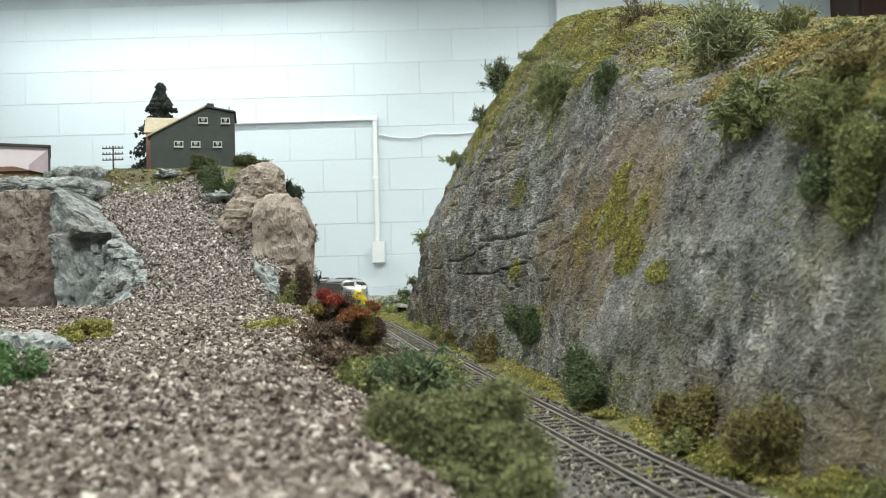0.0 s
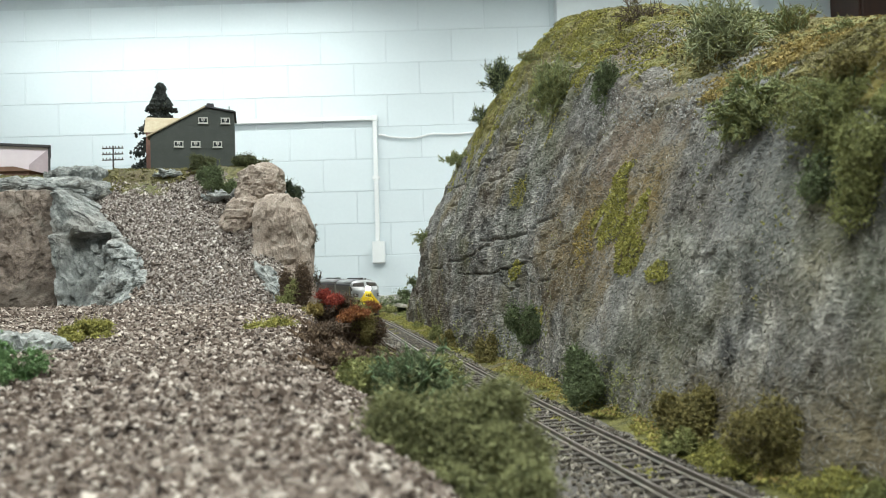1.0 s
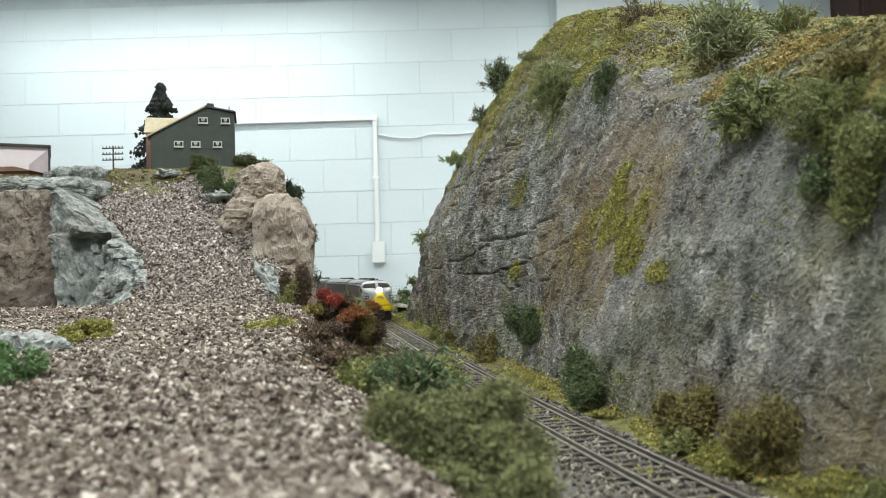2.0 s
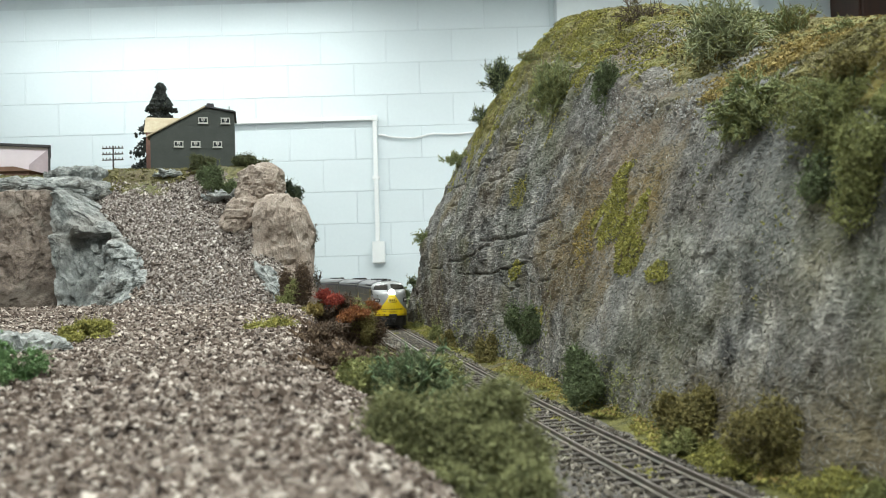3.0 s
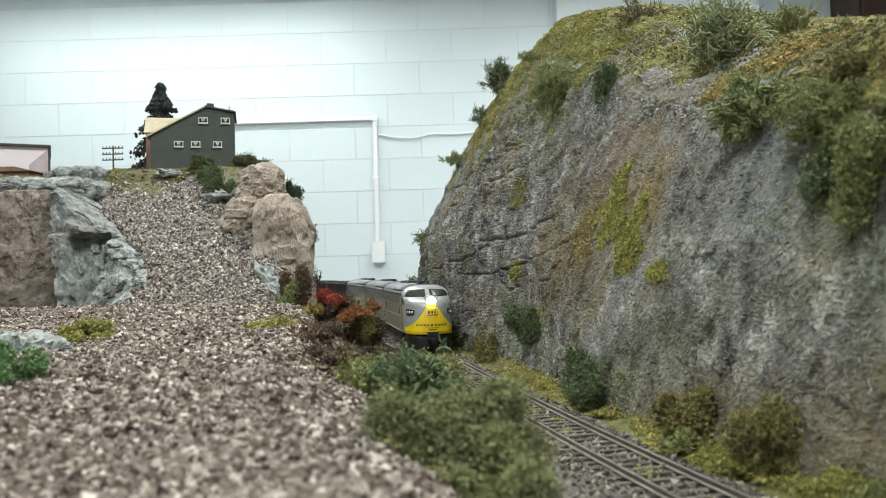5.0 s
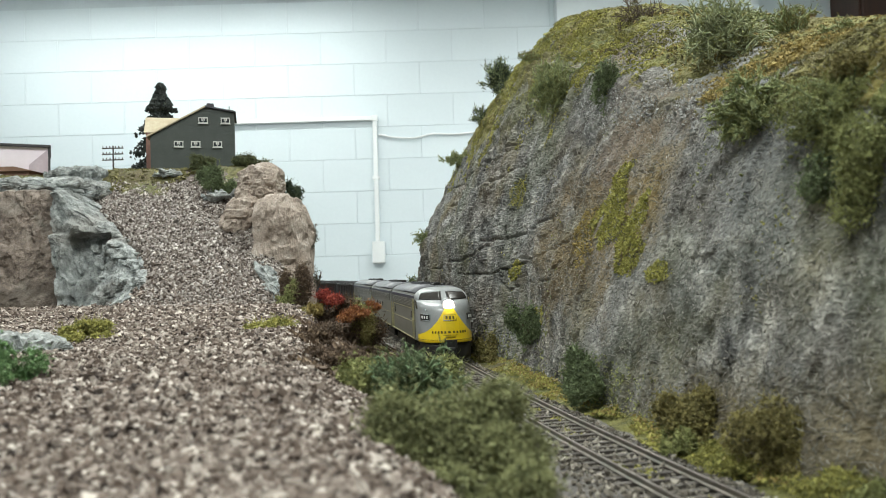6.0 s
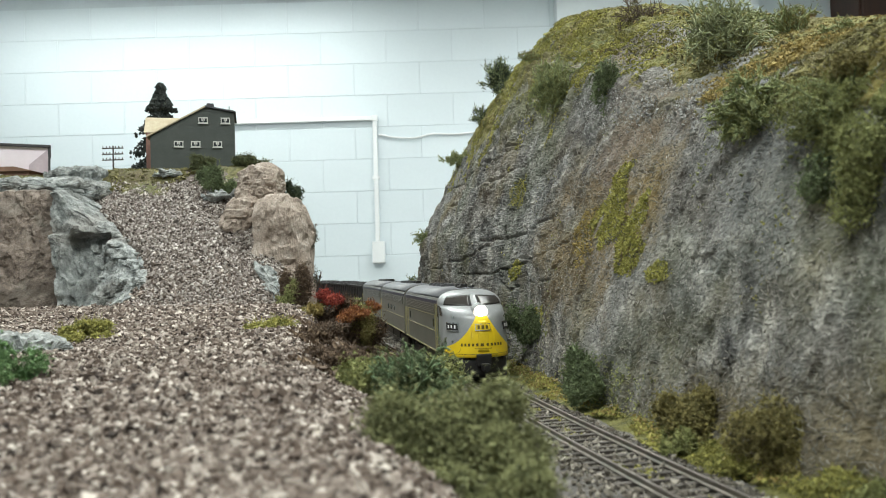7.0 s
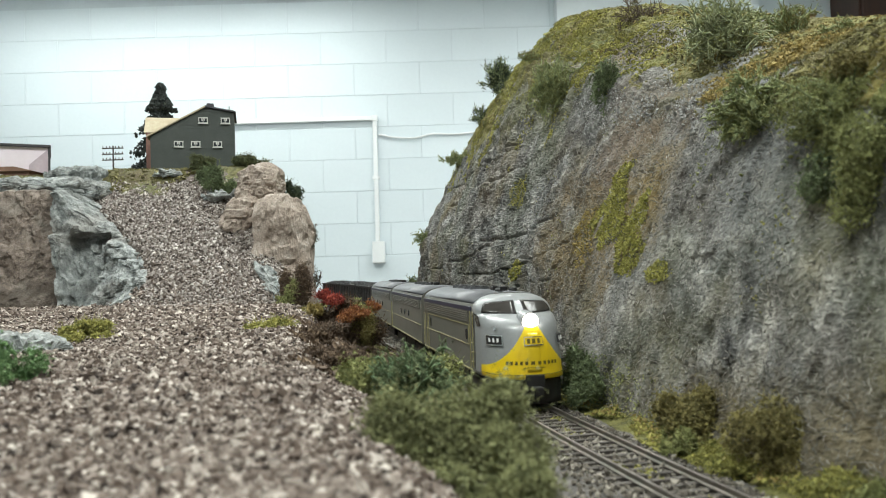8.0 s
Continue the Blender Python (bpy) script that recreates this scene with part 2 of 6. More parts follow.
M_BALLAST = material("grey_ballast", [(0.045, 0.039, 0.031), (0.12, 0.105, 0.083), (0.2, 0.178, 0.145), (0.36, 0.33, 0.275)], 400, 0.95, 0.4, 2000, island=0.75, bump_size=0.0002)
M_BED = material("track_bed", [(0.05, 0.045, 0.04), (0.12, 0.11, 0.1), (0.2, 0.185, 0.165)], 400, 0.95, 0.7, 1800)
M_BLUEROCK = material("blue_grey_rock", [(0.07, 0.078, 0.076), (0.2, 0.214, 0.208), (0.31, 0.325, 0.314), (0.46, 0.47, 0.45)], 110, 0.9, 0.8, 700, stain=[((0.14, 0.12, 0.1), 22, 0.5)], bump_size=0.0012)
M_DIRT = material("brown_earth", [(0.07, 0.054, 0.044), (0.18, 0.144, 0.118), (0.31, 0.26, 0.22)], 120, 0.95, 0.8, 800, stain=[((0.23, 0.22, 0.19), 30, 0.4)], bump_size=0.0012)
M_TAN = material("tan_rock", [(0.14, 0.108, 0.086), (0.28, 0.228, 0.186), (0.38, 0.32, 0.27), (0.5, 0.44, 0.385)], 60, 0.9, 0.7, 600, stain=[((0.2, 0.14, 0.1), 18, 0.4)], bump_size=0.0012)
M_TURF = material("turf_crumbs", [(0.08, 0.084, 0.024), (0.18, 0.18, 0.046), (0.29, 0.275, 0.07), (0.42, 0.38, 0.11)], 60, 0.95, 0.0, 900, island=0.6)
M_SHEET = material("mixed_ground_cover", [(0.05, 0.05, 0.018), (0.115, 0.112, 0.034), (0.18, 0.17, 0.05), (0.26, 0.235, 0.075)], 110, 0.95, 0.9, 900, stain=[((0.25, 0.185, 0.055), 12, 0.55), ((0.1, 0.08, 0.04), 17, 0.75), ((0.12, 0.14, 0.045), 25, 0.5)], bump_size=0.0015)
M_HILL = material("dull_hill_cover", [(0.035, 0.032, 0.014), (0.085, 0.08, 0.03), (0.14, 0.13, 0.05), (0.2, 0.18, 0.075)], 110, 0.95, 0.9, 900, stain=[((0.1, 0.07, 0.045), 17, 0.7), ((0.075, 0.1, 0.035), 25, 0.6)], bump_size=0.0015)
M_STRAW = material("straw_turf", [(0.13, 0.1, 0.035), (0.27, 0.205, 0.065), (0.37, 0.29, 0.1)], 60, 0.95, 0.0, 900, island=0.6)
M_MOSS = material("yellow_moss", [(0.11, 0.11, 0.026), (0.25, 0.24, 0.055), (0.4, 0.37, 0.1)], 60, 0.95, 0.0, 900, island=0.6)
M_SOIL = material("dark_turf", [(0.06, 0.054, 0.024), (0.13, 0.118, 0.045), (0.2, 0.18, 0.07)], 80, 0.95, 0.0, 900, island=0.6)
M_OLIVE = material("olive_foliage", [(0.075, 0.082, 0.03), (0.16, 0.175, 0.06), (0.25, 0.265, 0.095), (0.36, 0.365, 0.15)], 40, 0.9, 0.0, 500, island=0.55)
M_BRONZE = material("bronze_foliage", [(0.075, 0.064, 0.024), (0.185, 0.16, 0.055), (0.32, 0.28, 0.095)], 40, 0.9, 0.0, 500, island=0.55)
M_SAGE = material("sage_foliage", [(0.055, 0.06, 0.024), (0.135, 0.145, 0.058), (0.23, 0.24, 0.105), (0.36, 0.365, 0.18)], 40, 0.9, 0.0, 500, island=0.55)
M_GREEN = material("green_foliage", [(0.045, 0.06, 0.028), (0.1, 0.13, 0.058), (0.175, 0.22, 0.1)], 40, 0.9, 0.0, 500, island=0.55)
M_BRIGHT = material("bright_green_foliage", [(0.05, 0.1, 0.035), (0.12, 0.22, 0.08), (0.24, 0.36, 0.16)], 40, 0.9, 0.0, 500, island=0.5)
M_DARKGREEN = material("dark_green_foliage", [(0.018, 0.026, 0.014), (0.04, 0.058, 0.03), (0.08, 0.105, 0.05)], 40, 0.9, 0.0, 500, island=0.5)
M_LEAF_DULL = material("dull_olive_foliage", [(0.03, 0.036, 0.014), (0.075, 0.085, 0.034), (0.14, 0.15, 0.06)], 40, 0.9, 0.0, 500, island=0.55)
M_RED = material("red_foliage", [(0.08, 0.014, 0.011), (0.25, 0.034, 0.024), (0.42, 0.09, 0.05)], 40, 0.9, 0.0, 500, island=0.55)
M_ORANGE = material("orange_foliage", [(0.09, 0.035, 0.016), (0.24, 0.085, 0.03), (0.38, 0.17, 0.05)], 40, 0.9, 0.0, 500, island=0.55)
M_JADE = material("jade_fibre", [(0.08, 0.125, 0.06), (0.14, 0.21, 0.105), (0.26, 0.34, 0.19)], 40, 0.9, 0.0, 500, island=0.5)
M_RUST = material("rust_brown_foliage", [(0.035, 0.024, 0.016), (0.1, 0.065, 0.042), (0.18, 0.125, 0.075)], 40, 0.9, 0.0, 500, island=0.55)
M_TWIG = material("brown_twig", [(0.06, 0.045, 0.03), (0.12, 0.09, 0.065)], 300, 0.9, 0.2)
M_LICHEN = material("dry_lichen", [(0.13, 0.15, 0.08), (0.27, 0.3, 0.16), (0.42, 0.44, 0.26)], 60, 0.9, 0.0, 500, island=0.6)
M_LICHEN_DARK = material("green_lichen", [(0.09, 0.11, 0.045), (0.19, 0.225, 0.095), (0.33, 0.365, 0.18)], 60, 0.9, 0.0, 500, island=0.6)
M_FIR = material("fir_needles", [(0.008, 0.011, 0.01), (0.02, 0.025, 0.022), (0.04, 0.048, 0.044)], 60, 0.9, 0.0, 500, island=0.5)
M_SIDING = material("grey_green_siding", [(0.048, 0.056, 0.05), (0.066, 0.075, 0.068)], 60, 0.75, 0.1, 600)
M_ROOFTAN = material("tan_roofing", [(0.36, 0.3, 0.2), (0.47, 0.41, 0.29)], 120, 0.85, 0.3, 900)
M_TRIM = material("cream_trim", [(0.5, 0.5, 0.46), (0.62, 0.62, 0.57)], 100, 0.6, 0.0)
M_REDBROWN = material("red_brown_wall", [(0.14, 0.07, 0.055), (0.22, 0.12, 0.095)], 100, 0.8, 0.1)
M_PINK = material("pale_pink_wall", [(0.70, 0.62, 0.67), (0.76, 0.68, 0.73)], 40, 0.7, 0.0)
M_DARKROOF = material("dark_roof", [(0.03, 0.028, 0.032), (0.055, 0.052, 0.058)], 80, 0.7, 0.1)
M_PANE = material("dark_pane", [(0.02, 0.025, 0.03), (0.03, 0.035, 0.04)], 50, 0.12, 0.0)
M_POLE = material("creosoted_wood", [(0.035, 0.03, 0.026), (0.07, 0.06, 0.05)], 300, 0.9, 0.0)
M_TIE = material("weathered_tie", [(0.035, 0.03, 0.026), (0.075, 0.065, 0.056), (0.13, 0.115, 0.1)], 300, 0.9, 0.4, 1500, random_piece=0.4, bump_size=0.0002)
M_RAIL = material("nickel_rail", [(0.13, 0.13, 0.11), (0.24, 0.21, 0.18)], 100, 0.4, 0.0, metal=0.7)
M_RAILTOP = material("polished_rail_head", [(0.3, 0.27, 0.24), (0.42, 0.39, 0.36)], 200, 0.42, 0.0, metal=1.0)
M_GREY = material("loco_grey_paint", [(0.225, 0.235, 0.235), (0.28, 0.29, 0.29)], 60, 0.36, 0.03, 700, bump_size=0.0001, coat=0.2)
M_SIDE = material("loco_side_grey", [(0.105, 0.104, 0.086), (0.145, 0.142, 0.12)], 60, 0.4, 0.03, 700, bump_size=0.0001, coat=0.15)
M_GRILLE = material("loco_grille", [(0.09, 0.085, 0.07), (0.14, 0.132, 0.11)], 90, 0.45, 0.0, 700, metal=0.3)
M_NAVY = material("navy_stripe", [(0.018, 0.018, 0.045), (0.03, 0.03, 0.06)], 90, 0.4, 0.0)
M_YELLOW = material("loco_yellow_paint", [(0.72, 0.5, 0.012), (0.82, 0.6, 0.02)], 60, 0.38, 0.0, coat=0.2)
M_PINSTRIPE = material("pinstripe_yellow", [(0.26, 0.235, 0.11), (0.33, 0.3, 0.15)], 60, 0.5, 0.0)
M_BLACK = material("black_plastic", [(0.008, 0.008, 0.008), (0.016, 0.015, 0.015)], 90, 0.5, 0.0)
M_ROOFGREY = material("loco_roof_grey", [(0.07, 0.072, 0.078), (0.1, 0.103, 0.11)], 60, 0.45, 0.0)
M_LETTER = material("olive_lettering", [(0.1, 0.075, 0.01), (0.13, 0.1, 0.015)], 60, 0.5, 0.0)
M_WHITEINK = material("white_ink", [(0.7, 0.7, 0.68), (0.76, 0.76, 0.74)], 60, 0.5, 0.0)
M_CHROME = material("bright_metal", [(0.6, 0.6, 0.58), (0.7, 0.7, 0.68)], 60, 0.25, 0.0, metal=1.0)
M_GLASS = material("smoked_cab_glass", [(0.03, 0.027, 0.024), (0.05, 0.045, 0.04)], 60, 0.22, 0.0, spec=0.22)
M_LAMP = glow("lit_headlight", (1.0, 0.9, 0.78), 30.0)
M_HOPPER = material("black_hopper_steel", [(0.012, 0.011, 0.011), (0.03, 0.028, 0.027)], 60, 0.65, 0.05, 700)
M_COAL = material("coal_load", [(0.004, 0.004, 0.004), (0.012, 0.012, 0.012)], 500, 0.8, 0.6, 2000, island=0.5)
# ---- the room ----


def slab(name, x0, x1, y0, y1, z0, z1, m, label):
    me = bpy.data.meshes.new(name)
    bm = boxes((x0, x1, y0, y1, z0, z1))
    bm.to_mesh(me)
    bm.free()
    return tagged(put(name, me, m), label, name.split("_")[0], kind="structure")


slab("floor", -4.0, 3.6, -2.6, WALL_Y, FLOOR_Z - 0.1, FLOOR_Z, M_FLOOR, "grey painted concrete floor of the hobby room")
slab("ceiling", -4.0, 3.6, -2.6, WALL_Y, CEIL_Z, CEIL_Z + 0.1, M_CEIL, "plain white ceiling of the hobby room")
wall_north = slab("wall_north", -4.0, 3.6, WALL_Y + 0.006, WALL_Y + 0.2, FLOOR_Z, CEIL_Z, M_MORTAR, "white painted concrete block wall behind the layout")
slab("wall_west", -4.15, -4.0, -2.6, WALL_Y, FLOOR_Z, CEIL_Z, M_PLASTER, "plain white side wall of the room")
slab("wall_east", 3.6, 3.75, -2.6, WALL_Y, FLOOR_Z, CEIL_Z, M_PLASTER, "plain white side wall of the room")
slab("wall_south", -4.0, 3.6, -2.75, -2.6, FLOOR_Z, CEIL_Z, M_PLASTER, "plain white wall behind the viewer")
slab("column_north", 0.73, 1.95, WALL_Y - 0.12, WALL_Y - 0.002, FLOOR_Z, CEIL_Z, M_PLASTER, "smooth white pilaster on the block wall")


def fitting(x, y, sx, sy):
    e = thing("ceiling_light", "unseen lit fluorescent fitting on the white ceiling", "ceiling light", pose(x, y, CEIL_Z), "ceiling lights")
    part("housing", boxes((-sx / 2, sx / 2, -sy / 2, sy / 2, -0.07, -0.001), bevel=0.006), M_WHITE, e)
    part("diffuser", boxes((-sx / 2 + 0.02, sx / 2 - 0.02, -sy / 2 + 0.02, sy / 2 - 0.02, -0.1, -0.071), bevel=0.006), M_TUBE, e, "glowing white diffuser")


for lx, ly, sx, sy, watts in FITTINGS:
    fitting(lx, ly, sx, sy)


def raceway():
    """A square white conduit along the wall, down to an outlet box."""
    e = thing("wall_conduit", "white painted conduit running along the block wall", "conduit", pose(0, WALL_Y, 0))
    part("horizontal_run", boxes((-1.42, -0.40, -0.026, -0.001, 0.985, 1.011), bevel=0.003), M_WHITE, e)
    part("vertical_drop", boxes((-0.411, -0.385, -0.026, -0.001, 0.24, 0.984), bevel=0.003), M_WHITE, e)
    part("elbow", boxes((-0.416, -0.380, -0.03, -0.001, 0.98, 1.016), bevel=0.004), M_WHITE, e)
    part("strap", boxes((-0.42, -0.376, -0.028, -0.001, 0.62, 0.64), bevel=0.002), M_WHITE, e)
    b = thing("outlet_box", "white surface outlet box at the conduit's end", "outlet box", pose(-0.392, WALL_Y, 0.17))
    part("body", boxes((-0.038, 0.038, -0.06, -0.001, -0.065, 0.068), bevel=0.006), M_WHITE, b)
    part("cover_plate", boxes((-0.036, 0.036, -0.064, -0.0605, -0.062, 0.065), bevel=0.001), M_WHITE, b)
    t = np.linspace(0, 1, 24)
    path = np.stack([-0.375 + 0.72 * t, np.full(24, -0.012), 0.895 - 0.022 * smooth(0, 0.12, t) + 0.016 * smooth(0.3, 0.5, t) + 0.004 * np.sin(t * 17)], -1)
    c = thing("wall_cable", "thin white cable stapled along the block wall", "cable", pose(0, WALL_Y, 0))
    v, f = tubes(path[None], np.full((1, 24), 0.006), 6)
    put("cord", mesh_from("cord", v, f, True), M_WHITE, c)


raceway()
cab = thing("wall_cabinet", "dark brown wooden cabinet hung high on the wall", "cabinet", pose(2.86, WALL_Y, 1.40))
part("body", boxes((-0.42, 0.42, -0.32, -0.002, 0.0, 0.38), bevel=0.004), M_CABINET, cab)
part("door", boxes((-0.41, -0.005, -0.342, -0.322, 0.012, 0.37), bevel=0.004), M_CABINET, cab)
part("door", boxes((0.005, 0.41, -0.342, -0.322, 0.012, 0.37), bevel=0.004), M_CABINET, cab)
part("lower_rail", boxes((-0.42, 0.42, -0.345, -0.002, -0.03, -0.002), bevel=0.003), M_CARD, cab, "lighter reddish wooden rail")

# ---- the line of the track: s runs back from the train's nose at the end ----
S = np.arange(-0.46, 2.2, 0.002)


def heading(s):
    q = np.clip(s, -0.25, 1.5)
    return np.minimum(0.2157 - 0.2115 * q + 0.3554 * q * q + 0.048 * np.maximum(q, 0) ** 3, 0.86)


HEAD = heading(S)
TX, TY = -np.cumsum(np.sin(HEAD)) * 0.002, np.cumsum(np.cos(HEAD)) * 0.002
i0 = int(np.argmin(np.abs(S)))
TX, TY = TX - TX[i0] + 0.0374, TY - TY[i0] + 0.3381


def on_track(s):
    """Place and heading of the track's middle at s."""
    return np.interp(s, S, TX), np.interp(s, S, TY), np.interp(s, S, HEAD)


def left_of_track(x, y):
    """How far left of the track's middle a point lies."""
    y = np.clip(y, TY[0], TY[-1])
    return (np.interp(y, TY, TX) - x) * np.cos(np.interp(y, TY, HEAD))


def strip(offsets, z, s0, s1, step):
    """A ribbon of sections along the track: offsets (to the right) and heights of one section."""
    s = np.arange(s0, s1, step)
    x, y, h = on_track(s)
    o, z = np.asarray(offsets, float), np.asarray(z, float)
    v = np.stack([x[:, None] + o * np.cos(h)[:, None], y[:, None] + o * np.sin(h)[:, None], np.broadcast_to(z, (len(s), len(o)))], -1)
    return v, grid_faces(len(s), len(o))


# ---- left-hand ground: a gravel flat, a talus slope and the hill behind it ----


def talus_edge(z):
    """Where the talus meets the blue-grey rock, by height."""
    return np.interp(z, [0.03, 0.045, 0.068, 0.0945, 0.124, 0.147, 0.176], [-0.312, -0.308, -0.3166, -0.341, -0.386, -0.413, -0.445])


def ground_left(x, y):
    x, y = np.asarray(x, float), np.asarray(y, float)
    d = left_of_track(x, y)
    p = np.stack([x, y, np.zeros_like(x)], -1)
    n = fbm(p, 14, 3, 5)
    flat = -0.007 + 0.037 * smooth(0.03, 0.112 + 0.012 * n, d)
    talus = 0.74 * np.clip(y - 0.775, 0, 0.235)
    bluff = 0.125 * smooth(0.885, 0.935, y) + 0.045 * smooth(0.94, 1.02, y)
    side = smooth(0.006, -0.045, x - talus_edge(0.03 + talus))
    hill = talus * (1 - side) + bluff * side + 0.1 * np.clip(y - 1.01, 0, 0.4)
    keep = smooth(0.08, 0.13, d)
    return flat + hill * keep + 0.0025 * n + 0.0012 * fbm(p, 70, 2, 9)


gx = np.concatenate([np.arange(-2.2, -0.7, 0.02), np.arange(-0.7, 0.16, 0.005)])
gy = np.concatenate([np.arange(-0.5, 0.06, 0.02), np.arange(0.06, 1.3, 0.005), np.arange(1.3, 2.0, 0.02)])
X, Y = np.meshgrid(gx, gy, indexing="ij")
lim = np.interp(Y, TY, TX) - 0.022
X = np.minimum(X, lim + 0 * X)
Z = ground_left(X.ravel(), Y.ravel())
ground = put("ground", mesh_from("ground", np.stack([X.ravel(), Y.ravel(), Z], -1), grid_faces(len(gx), len(gy)), True), M_TALUS_BED)
tagged(ground, "grey-brown stony scenery base beside the model railway", "ground", kind="structure")

# ---- the track ----
v, f = strip([-0.034, -0.026, -0.020, -0.0, 0.020, 0.026, 0.036], [-0.012, -0.0075, -0.0038, -0.0036, -0.0040, -0.0050, -0.0052], -0.44, 2.1, 0.006)
bed = put("roadbed", mesh_from("roadbed", v.reshape(-1, 3), f, True), M_BED)
tagged(bed, "grey ballast roadbed under the model track", "roadbed", kind="structure")
track = thing("railway_track", "weathered model railway track on grey ballast", "track", kind="structure")
for side in (-1, 1):
    o = 0.00865 * side
    prof = [(-0.0011, -0.0022), (-0.0011, -0.0018), (-0.0003, -0.0015), (-0.0003, -0.0007), (-0.0005, -0.0005), (-0.0005, -0.0001), (0.0005, -0.0001), (0.0005, -0.0005), (0.0003, -0.0007), (0.0003, -0.0015), (0.0011, -0.0018), (0.0011, -0.0022)]
    v, f = strip([o + a for a, b in prof], [b for a, b in prof], -0.44, 2.1, 0.004)
    rail = put("rail", mesh_from("rail", v.reshape(-1, 3), f), M_RAIL, track)
    v, f = strip([o - 0.0005, o - 0.0004, o + 0.0004, o + 0.0005], [-0.0001, 0.00003, 0.00003, -0.0001], -0.44, 2.1, 0.004)
    put("rail_head", mesh_from("rail_head", v.reshape(-1, 3), f), M_RAILTOP, rail, "polished top of the rail")
tie_bm = boxes((-0.0152, 0.0152, -0.00125, 0.00125, -0.0042, -0.0022))
tie_mesh = bpy.data.meshes.new("tie")
tie_bm.to_mesh(tie_mesh)
tie_bm.free()
for s in np.arange(-0.44, 1.3, 0.0063):
    x, y, h = on_track(s)
    put("tie", tie_mesh, M_TIE, track, at=pose(x + 0.0003 * rng.uniform(-1, 1), y, -0.0001 * rng.uniform(0, 3), 0, 0, math.degrees(h) + rng.uniform(-1.5, 1.5)))

# ---- right-hand cliff: a steep face that leans back into a bushy hill ----
NEAR_P = np.array([(0.0, -0.006), (0.006, 0.02), (0.014, 0.055), (0.026, 0.1), (0.042, 0.128), (0.085, 0.15), (0.15, 0.166), (0.3, 0.175), (0.9, 0.17)])
FAR_P = np.array([(0.0, -0.006), (0.002, 0.03), (0.006, 0.09), (0.035, 0.155), (0.08, 0.245), (0.125, 0.294), (0.16, 0.296), (0.24, 0.236), (0.9, 0.15)])
PT = np.array([0.0, 0.1, 0.25, 0.42, 0.58, 0.7, 0.78, 0.88, 1.0])


def cliff_point(y, p):
    """A point of the cliff's smooth form: y along it, p from its foot (0) over the rim to the back (1)."""
    w = smooth(0.26, 0.74, y)
    off = (1 - w) * np.interp(p, PT, NEAR_P[:, 0]) + w * np.interp(p, PT, FAR_P[:, 0])
    z = (1 - w) * np.interp(p, PT, NEAR_P[:, 1]) + w * np.interp(p, PT, FAR_P[:, 1])
    z = z * (1 - 0.93 * smooth(1.0, 1.3, y))
    x0 = np.interp(y, TY, TX) + 0.034 + 0.006 * np.sin(y * 17) * smooth(0.3, 0.6, y) + 0.42 * smooth(0.85, 1.3, y) * smooth(0.0, 0.4, p) + 0.075 * smooth(0.9, 1.2, y)
    return np.stack([x0 + off, y + 0.12 * off, z], -1)


# tooled cracks between the strata: from (y, z) to (y, z)
GROOVES = [(0.864, 0.151, 0.592, 0.155), (0.794, 0.126, 0.595, 0.153), (0.655, 0.132, 0.531, 0.141), (0.603, 0.120, 0.531, 0.141), (0.580, 0.082, 0.454, 0.094), (0.684, 0.068, 0.569, 0.078), (0.637, 0.057, 0.481, 0.067), (0.506, 0.067, 0.430, 0.078), (0.465, 0.053, 0.405, 0.065), (0.537, 0.051, 0.509, 0.049), (0.808, 0.062, 0.672, 0.070), (0.595, 0.153, 0.570, 0.132), (0.523, 0.103, 0.481, 0.069)]


def grooves(q):
    """How deep the tooled cracks cut at the points q, 0 to 1."""
    u = np.stack([q[:, 1] * 0.4, q[:, 2]], -1) + 0.0009 * np.stack([vnoise(q * 130, 3), vnoise(q * 130, 4)], -1)
    cut = np.zeros(len(q))
    for ya, za, yb, zb in GROOVES:
        a, b = np.array([ya * 0.4, za]), np.array([yb * 0.4, zb])
        t = np.clip((u - a) @ (b - a) / ((b - a) @ (b - a)), 0, 1)
        bow = np.array([0, -0.004]) * np.sin(t * np.pi)[:, None]
        d = np.linalg.norm(u - a - t[:, None] * (b - a) - bow, axis=1)
        cut = np.maximum(cut, np.exp(-(d / 0.0009) ** 2) * (0.35 + 0.65 * np.sin(np.clip(t, 0.05, 0.95) * np.pi)))
    return cut


